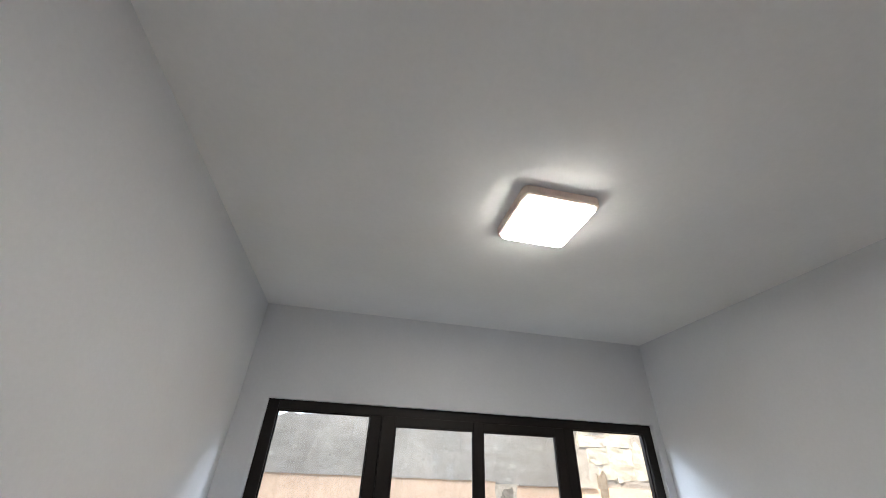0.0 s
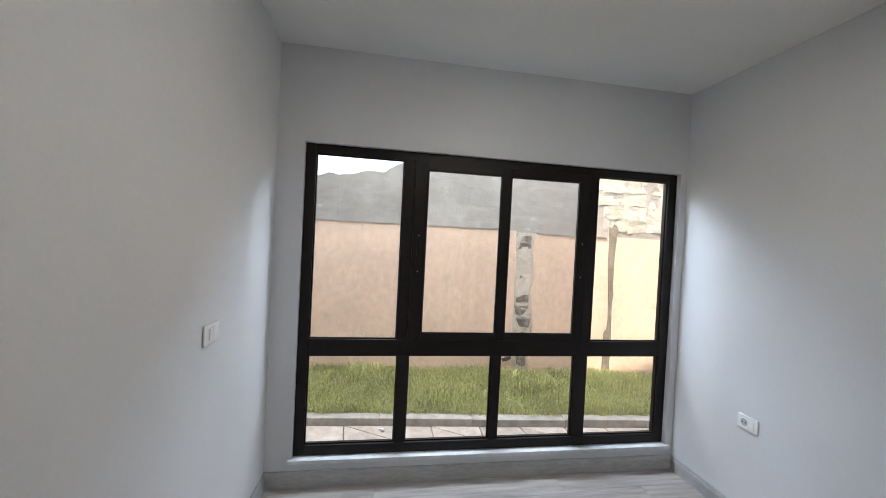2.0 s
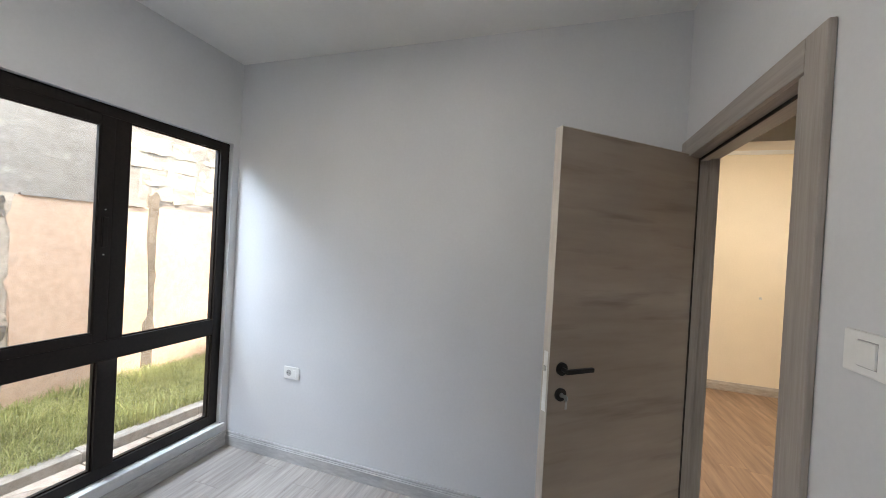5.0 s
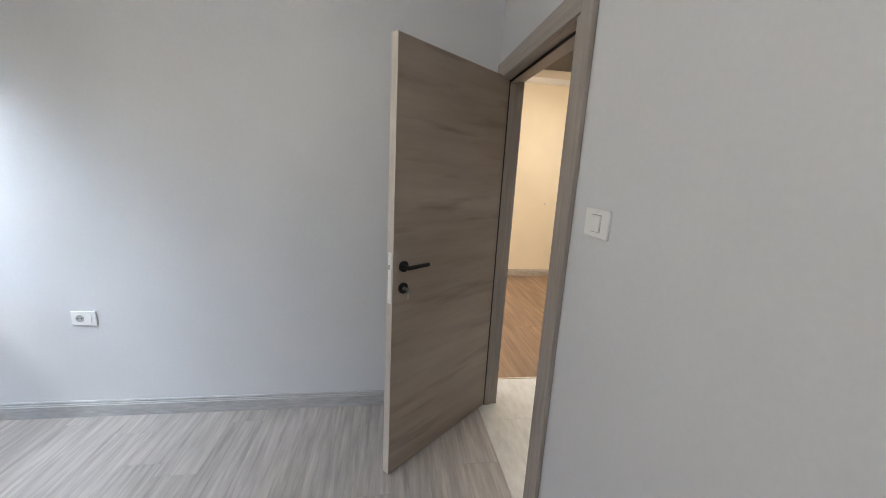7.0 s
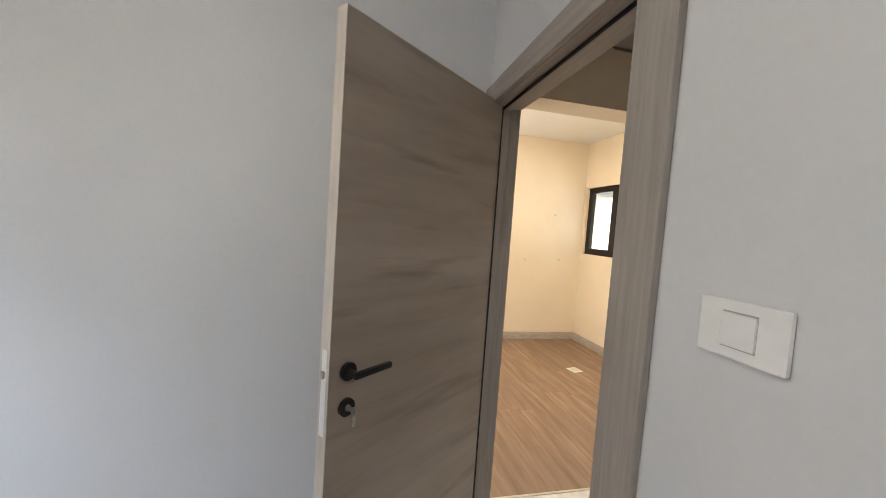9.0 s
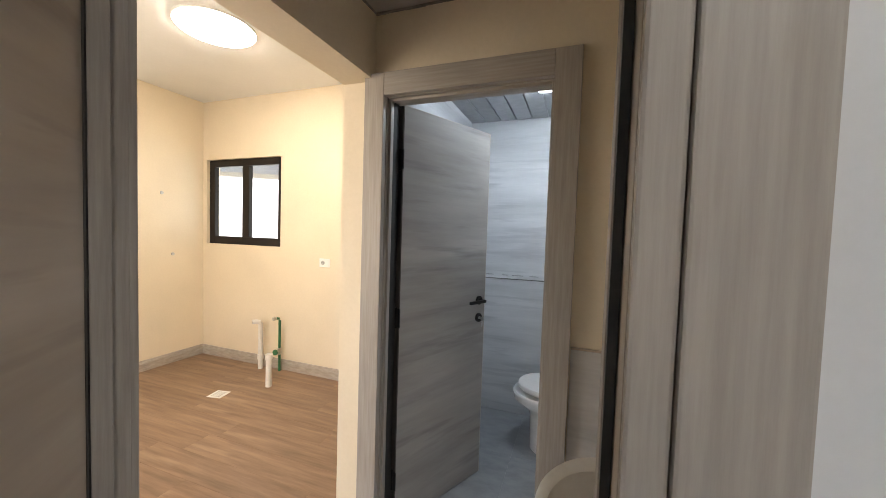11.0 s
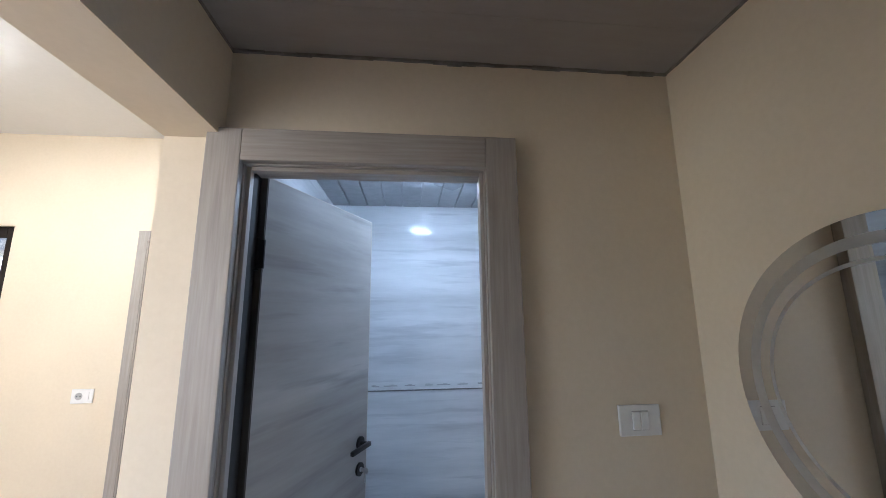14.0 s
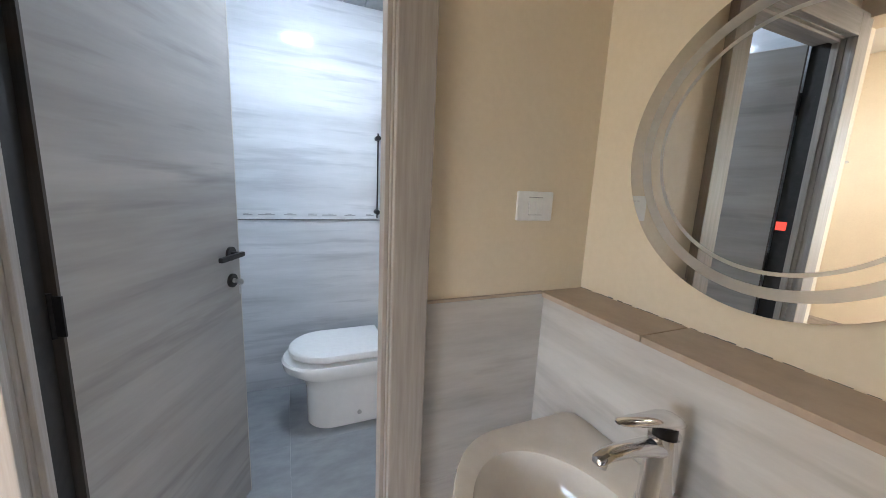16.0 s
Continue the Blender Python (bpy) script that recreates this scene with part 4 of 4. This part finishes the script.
loft(bm, [[(0.16 + 0.09 * s * math.cos(k * math.pi / 12), 0.085 * s * math.sin(k * math.pi / 12), z) for k in range(24)] for s, z in ((1.1, 0.0), (0.95, 0.05), (0.85, 0.4), (1.0, BZ - 0.16))])
part("pedestal", bm, IVORY_SHADED, basin, smooth=True)
bm = bmesh.new()
rod(bm, (0.265, 0, BZ - 0.146), (0.265, 0, BZ - 0.141), 0.022, 20)
part("drain", bm, CHROME, basin, "chrome drain", smooth=True)
tap = thing("basin_tap", pose(-1.174, -0.605, BZ), "chrome single-lever basin mixer tap", "tap")
bm = bmesh.new()
rod(bm, (0, 0, 0), (0, 0, 0.010), 0.034, 28)
rod(bm, (0, 0, 0.008), (0, 0, 0.163), 0.031, 28, 0.028)
part("body", bm, CHROME, tap, smooth=True)
bm = bmesh.new()
rod(bm, (0, 0, 0.161), (0, 0, 0.180), 0.021, 24)
part("collar", bm, BLACK_HANDLE, tap, "dark collar under the lever", smooth=True)


def ovals(rows, n=16):
    """Oval cross-sections along x: place, half width, half height, level."""
    return [[(x, w * math.cos(2 * math.pi * k / n), z + h * math.sin(2 * math.pi * k / n)) for k in range(n)] for x, w, h, z in rows]


bm = bmesh.new()
loft(bm, ovals(((0.0, 0.024, 0.019, 0.134), (0.05, 0.021, 0.016, 0.147), (0.10, 0.017, 0.011, 0.156), (0.145, 0.015, 0.009, 0.157), (0.166, 0.013, 0.007, 0.152), (0.171, 0.008, 0.004, 0.149))))
spout = part("spout", bm, CHROME, tap, smooth=True)
bm = bmesh.new()
rod(bm, (0.155, 0, 0.150), (0.158, 0, 0.139), 0.011, 16)
part("aerator", bm, STEEL, spout, smooth=True)
bm = bmesh.new()
loft(bm, ovals(((-0.030, 0.016, 0.006, 0.184), (-0.02, 0.025, 0.011, 0.187), (0.005, 0.028, 0.014, 0.191), (0.045, 0.021, 0.009, 0.200), (0.095, 0.016, 0.006, 0.210), (0.122, 0.013, 0.004, 0.214), (0.131, 0.006, 0.002, 0.215))))
part("lever", bm, CHROME, tap, smooth=True)

# ---- round mirror ----
mirror = thing("round_mirror", pose(HX0, -0.614, 1.464, ry=90), "round frameless mirror with frosted rings", "mirror")
MR = 0.331


def disc(bm, r, z0, z1, seg=96):
    return rod(bm, (0, 0, z0), (0, 0, z1), r, seg)


def ring(r0, r1, z0, z1, seg=96):
    bm = bmesh.new()
    q = [[bm.verts.new((r * math.cos(2 * math.pi * k / seg), r * math.sin(2 * math.pi * k / seg), z)) for k in range(seg)] for r, z in ((r0, z0), (r1, z0), (r1, z1), (r0, z1))]
    for a, b in ((0, 1), (1, 2), (2, 3), (3, 0)):
        for k in range(seg):
            bm.faces.new((q[a][k], q[a][(k + 1) % seg], q[b][(k + 1) % seg], q[b][k]))
    return bm


part("back_box", disc(bmesh.new(), MR - 0.05, 0.0005, 0.012), BLACK_METAL, mirror)
part("glass", disc(bmesh.new(), MR, 0.012, 0.0175), MIRROR, mirror, "silvered mirror glass")
part("frosted_band", ring(0.272, 0.295, 0.0176, 0.0180), FROST, mirror, "wide frosted ring")
part("frosted_band", ring(0.240, 0.248, 0.0176, 0.0180), FROST, mirror, "narrow frosted ring")
part("touch_light", boxes((0.142, 0.158, 0.012, 0.028, 0.0176, 0.0182)), RED_LED, mirror, "red touch indicator")

# ---- outdoors ----
structure("ground", boxes((-300, 300, -300, 300, -0.5, -0.145)), SOIL, "bare earth reaching to the horizon", "ground")
SK = radians(-4.0)
yard = Matrix.Translation((-1.2, 0, 0)) @ Matrix.Rotation(SK, 4, "Z") @ Matrix.Translation((1.2, 0, 0))


def placed(ob):
    ob.matrix_basis = yard
    return ob


KY = 3.70
placed(structure("pavement_bed", boxes((-9, 6, 3.0, KY, -0.144, -0.118)), FLAG_JOINT, "mortar bed of the garden path", "pavement"))
GW = 4.78
bm = bmesh.new()
loft(bm, [[(xx, KY + 0.111, -0.144), (xx, KY + 0.111, -0.045), (xx, KY + 0.5, 0.0), (xx, GW + 0.028, 0.035), (xx, GW + 0.028, -0.144)] for xx in (-9, 6)])
placed(structure("soil_strip", bm, SOIL, "soil of the grass strip", "ground"))
rnd = random.Random(5)
kerb_ob = placed(thing("kerb", yard, "worn concrete kerb between path and grass", "kerb", kind="structure"))
x = -6.0
while x < 4.0:
    w = rnd.uniform(0.75, 1.0)
    d = rnd.uniform(-0.003, 0.003)
    part("kerb_stone", boxes((x + 0.0004, x + w - 0.0004, KY + d, KY + 0.11 + d, -0.14, -0.03 + rnd.uniform(-0.004, 0.004)), bevel=0.008), KERB, kerb_ob)
    x += w


def rough_wall(x0, x1, z0, top, y, depth, amp, step=0.06, ragged=0.0):
    """A slab whose face is uneven and whose upper edge follows top(x)."""
    bm = bmesh.new()
    nx = max(2, int((x1 - x0) / step))
    nz = 30 if ragged else 14
    rows = []
    for j in range(nz + 1):
        row = []
        for i in range(nx + 1):
            xx = x0 + (x1 - x0) * i / nx
            zz = z0 + (top(xx) - z0) * j / nz
            if ragged and i in (0, nx):
                xx += ragged * noise.fractal((x0 * 5, zz * 5, i), 1.0, 2.0, 3)
            yy = y - amp * noise.fractal((xx * 3, zz * 3, y), 1.0, 2.0, 4)
            row.append(bm.verts.new((xx, yy, zz)))
        rows.append(row)
    back = [[bm.verts.new((v.co.x, y + depth, v.co.z)) for v in rows[k]] for k in (0, nz)]
    for p, q in zip(rows, rows[1:]):
        for i in range(nx):
            bm.faces.new((p[i], p[i + 1], q[i + 1], q[i]))
    for i in range(nx):
        bm.faces.new((rows[nz][i], rows[nz][i + 1], back[1][i + 1], back[1][i]))
        bm.faces.new((back[0][i], back[0][i + 1], back[1][i + 1], back[1][i]))
        bm.faces.new((rows[0][i], rows[0][i + 1], back[0][i + 1], back[0][i]))
    for e in (0, nx):
        bm.faces.new([r[e] for r in rows] + [back[1][e], back[0][e]])
    return bm


BAND = 1.80


def crest(xx):
    return 2.30 + 0.05 * noise.fractal((xx * 2.2, 3, 1), 1.0, 2.0, 4) + 0.03 * noise.fractal((xx * 9, 7, 1), 1.0, 2.0, 3) + max(0.0, (min(xx, -2.5) + 3.7) * 0.11) + max(0.0, min(0.5, (xx + 2.5) * 0.9)) + 0.012 * (int(xx * 7) % 3)


garden = thing("garden_wall", yard, "old garden wall of pink plaster under rough grey cement", "wall", kind="structure")
part("core", rough_wall(-8, 5, -0.14, crest, GW + 0.03, 0.2, 0.02), CEMENT, garden, "rough grey cement upper wall")
for x0, x1, top in ((-8.0, -0.93, BAND), (-0.70, 0.26, BAND - 0.03), (0.38, 5.0, BAND - 0.02)):
    def level(xx, top=top):
        return top + 0.006 * noise.noise((xx * 4, 1, 2))
    part("plaster", rough_wall(x0, x1, -0.14, level, GW + 0.008, 0.03, 0.005, ragged=0.05), PINK_PLASTER, garden, "stained pink plaster")


# Brown upright strip with a wavy top, in the gap of the plaster.
BROWN_STRIP = surface("brown_wall_strip", (0.17, 0.13, 0.10), (0.27, 0.215, 0.165), size=16, detail=8, rough=0.9, bump=0.6, stain=0.2, dist=0.01)
part("patch", rough_wall(0.265, 0.375, 0.0, lambda xx: 1.92 + 0.03 * math.sin(xx * 60), GW + 0.012, 0.02, 0.006, 0.02), BROWN_STRIP, garden, "narrow brown upright strip on the wall")


CHASE = surface("pinkish_chase_mortar", (0.46, 0.375, 0.30), (0.62, 0.52, 0.43), size=13, detail=10, rough=0.9, bump=1.0, stain=0.2, dist=0.02)
# Dark spots paint the shade of cavities in the mortar.
flaws(CHASE, (0.13, 0.11, 0.09), (9, 1, 11), 1.0, 0.62, 0.70)
part("chase_mortar", rough_wall(-0.95, -0.68, -0.14, lambda xx: BAND - 0.02, GW + 0.020, 0.02, 0.012, 0.02, ragged=0.03), CHASE, garden, "rough mortar in an open chase")
for x0, x1, z in ((-8.0, -0.93, BAND), (-0.66, 0.22, BAND - 0.03)):
    part("ledge_strip", rough_wall(x0, x1, z, lambda xx, z=z: z + 0.016, GW - 0.012, 0.04, 0.004), CEMENT, garden, "thin cement ledge above the plaster")


def stone_mesh(w, h, d, seed, wild=0.03):
    bm = bmesh.new()
    box(bm, -w / 2, w / 2, -d / 2, d / 2, -h / 2, h / 2)
    bmesh.ops.subdivide_edges(bm, edges=bm.edges[:], cuts=2, use_grid_fill=True)
    for v in bm.verts:
        k = noise.noise_vector((v.co * 9) + Vector((seed * 3.1, 0, 0)))
        v.co = v.co + k * wild - v.co * 4.0 * wild * (v.co.length / max(w, h))
    return bm


for x, z, w, h, s in ((-0.58, 0.95, 0.15, 0.12, 1), (-0.60, 0.82, 0.17, 0.14, 2), (-0.57, 0.66, 0.16, 0.12, 3), (-0.59, 0.52, 0.14, 0.11, 4), (-0.58, 1.66, 0.15, 0.19, 5), (-0.57, 0.20, 0.16, 0.14, 6)):
    st = part("stone", stone_mesh(w, h, 0.04, s, 0.05), STONE, garden, "exposed rough stone")
    st.matrix_basis = pose(x - 0.23, GW + 0.025, z)
for row in range(4):
    x = 0.30 - row * 0.1
    while x < 3.2:
        w = rnd.uniform(0.17, 0.38)
        st = part("stone", stone_mesh(w + 0.012, rnd.uniform(0.16, 0.19), 0.05, row * 20 + x, 0.016), BLOCK, garden, "mortared wall stone")
        st.matrix_basis = pose(x + w / 2, GW + 0.046 + rnd.uniform(-0.004, 0.006), BAND + 0.14 + row * 0.165 + rnd.uniform(-0.012, 0.012), ry=rnd.uniform(-6, 6))
        x += w

hole = thing("wall_hole", yard, "weathered hole at the foot of the garden wall, its shade a dark lump", "hole")
# No opening is cut: a dark-coloured lump gives the shade inside the hole.
bm = stone_mesh(0.13, 0.05, 0.03, 31)
part("shadowed_stone", bm, DARK_EDGE_AND_HOLE, hole).matrix_basis = pose(-0.98, GW - 0.004, 0.20, ry=-12)
bm = bmesh.new()
bend(bm, [(-0.92, GW - 0.02, 0.22), (-0.84, GW - 0.035, 0.235), (-0.75, GW - 0.02, 0.24)], 0.004, 6)
part("twig", bm, SOIL, hole, "dry twig")

scrap = thing("paper_scrap", yard @ pose(-2.42, 3.60, -0.098, rz=25), "crumpled white paper scrap on the garden path", "litter")
bm = stone_mesh(0.05, 0.02, 0.03, 77)
part("crumple", bm, PLASTIC, scrap).matrix_basis = pose(0, 0, 0.010)

# grass
rg = np.random.default_rng(3)
N = 60000
px = rg.uniform(-6.0, 3.6, N)
py = rg.uniform(KY + 0.085 + 0.02 * np.sin(px * 9), GW, N)
hh = rg.uniform(0.035, 0.125, N) * (0.75 + 0.5 * np.sin(px * 2.3 + py * 3) ** 2)
an = rg.uniform(0, 2 * np.pi, N)
lean = rg.uniform(0.0, 0.11, N)
la = rg.uniform(0, 2 * np.pi, N)
wd = rg.uniform(0.0015, 0.0045, N)
base = np.stack([px, py, np.interp(py, [KY + 0.08, KY + 0.111, KY + 0.5, GW + 0.03], [-0.04, -0.047, -0.002, 0.033])], 1)
side = np.stack([np.cos(an) * wd, np.sin(an) * wd, np.zeros(N)], 1)
bow = np.stack([np.cos(la) * lean, np.sin(la) * lean, hh], 1)
verts = np.concatenate([base - side, base + side, base + bow * np.array([0.35, 0.35, 0.62]) + side * 0.8, base + bow * np.array([0.35, 0.35, 0.62]) - side * 0.8, base + bow], 0)
idx = np.arange(N)
quads = np.stack([idx, idx + N, idx + 2 * N, idx + 3 * N], 1).tolist()
tris = np.stack([idx + 3 * N, idx + 2 * N, idx + 4 * N], 1).tolist()
gm = bpy.data.meshes.new("grass")
gm.from_pydata(verts.tolist(), [], quads + tris)
gm.materials.append(GRASS)
gob = placed(new("grass", gm))
tagged(gob, "uncut green grass along the garden wall", "grass", kind="stuff")


# ---- pieces of floors, walls and paving ----
def piece(name, mesh, m, parent):
    ob = new(name, mesh)
    ob.parent = parent
    ob.matrix_basis = m
    return ob


def block_mesh(name, w, d, h, bevel, material):
    bm = boxes((0, w, 0, d, 0, h), bevel=bevel)
    bmesh.ops.recalc_face_normals(bm, faces=bm.faces)
    me = bpy.data.meshes.new(name)
    bm.to_mesh(me)
    bm.free()
    me.materials.append(material)
    return me


def planks(parent, x0, x1, y0, y1, material, seed, keep=None, width=0.19, length=1.25):
    """Boards along x in staggered rows."""
    r = random.Random(seed)
    cache = {}
    y = y0
    while y < y1 - 0.005:
        w = min(width, y1 - y)
        x = x0 - r.uniform(0, length)
        while x < x1:
            a, b = max(x, x0), min(x + length, x1)
            if b - a > 0.01 and (keep is None or keep((a + b) / 2, y + w / 2)):
                key = (round(b - a, 3), round(w, 3))
                if key not in cache:
                    cache[key] = block_mesh("plank", b - a - 0.0008, w - 0.0008, 0.006, 0.0007, material)
                piece("plank", cache[key], pose(a, y, -0.006), parent)
            x += length
        y += width


planks(floor_bed, BX0, BX1, 0.0, BY1, PLANK_GREY, 1)
planks(floor_kit, 0.252, KX1, KY0, KN, PLANK_BROWN, 3)
planks(floor_kit, PX, 0.252, KY0, HY0, PLANK_BROWN, 2)


def tiles(parent, origin, u, v, nu, nv, tw, th, total_u, total_v, material, start_v=0.0):
    """Tiles on a plane: origin, the two ways along it, tile size, the extent to fill."""
    u, v = Vector(u), Vector(v)
    n = u.cross(v)
    cache = {}
    rot = Matrix((u, v, n)).transposed().to_4x4()
    for j in range(nv):
        b0, b1 = start_v + j * th, min(start_v + (j + 1) * th, total_v)
        for i in range(nu):
            a0, a1 = i * tw, min((i + 1) * tw, total_u)
            if a1 - a0 < 0.01 or b1 - b0 < 0.01:
                continue
            key = (round(a1 - a0, 3), round(b1 - b0, 3))
            if key not in cache:
                cache[key] = block_mesh("tile", a1 - a0 - 0.0008, b1 - b0 - 0.0008, 0.008, 0.0006, material)
            piece("tile", cache[key], Matrix.Translation(Vector(origin) + u * a0 + v * b0) @ rot, parent)


MARBLE_T = surface("banded_marble_wall_tile", (0.52, 0.535, 0.555), (0.73, 0.74, 0.76), scale=(0.5, 4.0, 1), size=1.7, detail=5, rough=0.10, bump=0.0, stain=0.06, shift=0.03, contrast=(0.28, 0.66))
flaws(MARBLE_T, (0.40, 0.415, 0.445), (1.3, 15, 1), 1.5, 0.56, 0.86)
MARBLE_D = surface("warm_banded_dado_tile", (0.43, 0.41, 0.39), (0.63, 0.61, 0.585), scale=(0.8, 5.0, 1), size=1.9, detail=5, rough=0.22, bump=0.0, stain=0.08, shift=0.02, contrast=(0.28, 0.68))
flaws(MARBLE_D, (0.37, 0.345, 0.32), (2.0, 14, 1), 1.5, 0.56, 0.88)
MARBLE_D.node_tree.nodes["Principled BSDF"].inputs["Specular IOR Level"].default_value = 0.25
MARBLE_T.node_tree.nodes["Principled BSDF"].inputs["Specular IOR Level"].default_value = 0.2
tiles(wc_back, (0.012, CY0 - 0.008, 0), (-1, 0, 0), (0, 0, 1), 1, 1, 1.2, 1.104, 1.132, CH + 0.01, MARBLE_T)
tiles(wc_back, (0.012, CY0 - 0.008, 0), (-1, 0, 0), (0, 0, 1), 1, 1, 1.2, 1.3, 1.132, CH + 0.01, MARBLE_T, 1.104)
tiles(wc_west, (CX0 - 0.008, CY0, 0), (0, 1, 0), (0, 0, 1), 2, 1, 1.2, 1.104, 1.44, CH + 0.01, MARBLE_T)
tiles(wc_west, (CX0 - 0.008, CY0, 0), (0, 1, 0), (0, 0, 1), 2, 1, 1.2, 1.3, 1.44, CH + 0.01, MARBLE_T, 1.104)
tiles(wc_east, (0.008, CY1, 0), (0, -1, 0), (0, 0, 1), 2, 1, 1.2, 1.104, 1.44, CH + 0.01, MARBLE_T)
tiles(wc_east, (0.008, CY1, 0), (0, -1, 0), (0, 0, 1), 2, 1, 1.2, 1.3, 1.44, CH + 0.01, MARBLE_T, 1.104)
tiles(floor_wc, (CX0, CY0, -0.006), (1, 0, 0), (0, 1, 0), 3, 3, 0.6, 0.6, 1.12, 1.54, WC_FLOOR)
tiles(floor_hall, (HX0 - 0.005, HY0 + 0.001, -0.0095), (1, 0, 0), (0, 1, 0), 3, 2, 0.6, 0.6, 1.66, 0.953, THRESH)
tiles(dado, (TX0 - 0.097, HY0 + 0.004, 0), (-1, 0, 0), (0, 0, 1), 1, 2, 0.6, 0.552, 0.408, 1.046, MARBLE_D, -0.058)
structure("dado_front", boxes((-1.2649, -1.2615, HY0, HY1, 0, 1.03)), GROUT, "tile bed of the basin ledge", "ledge")
front = bpy.data.objects["dado_front"]
tiles(front, (-1.2615, HY0 + 0.013, 0), (0, 1, 0), (0, 0, 1), 1, 2, 1.2, 0.552, 0.96, 1.036, MARBLE_D, -0.068)

# flagstones of irregular shape
rf = random.Random(11)
path_ob = bpy.data.objects["pavement_bed"]
pts = {}
NX, NY, CELL = 25, 2, 0.41
for i in range(NX + 1):
    for j in range(NY + 1):
        jx = rf.uniform(-0.07, 0.07)
        jy = rf.uniform(-0.07, 0.07) if 0 < j < NY else 0
        pts[i, j] = Vector((-6.0 + i * CELL + jx, 3.08 + j * (KY - 3.08) / NY + jy, 0))
for i in range(NX):
    for j in range(NY):
        q = [pts[i, j], pts[i + 1, j], pts[i + 1, j + 1], pts[i, j + 1]]
        cuts = [q] if rf.random() < 0.45 else ([[q[0], q[1], q[2]], [q[0], q[2], q[3]]] if rf.random() < 0.5 else [[q[0], q[1], q[3]], [q[1], q[2], q[3]]])
        for c in cuts:
            mid = sum(c, Vector()) / len(c)
            sh = [mid + (p - mid) * (1 - 0.007 / max((p - mid).length, 0.02)) - mid for p in c]
            bm = bmesh.new()
            loft(bm, [[(p.x, p.y, 0) for p in sh], [(p.x, p.y, 0.016) for p in sh], [(p.x * 0.96, p.y * 0.96, 0.020) for p in sh]])
            bmesh.ops.recalc_face_normals(bm, faces=bm.faces)
            me = bpy.data.meshes.new("flagstone")
            bm.to_mesh(me)
            bm.free()
            me.materials.append(FLAG)
            piece("flagstone", me, pose(mid.x, mid.y, -0.119 + rf.uniform(-0.002, 0.002)), path_ob)
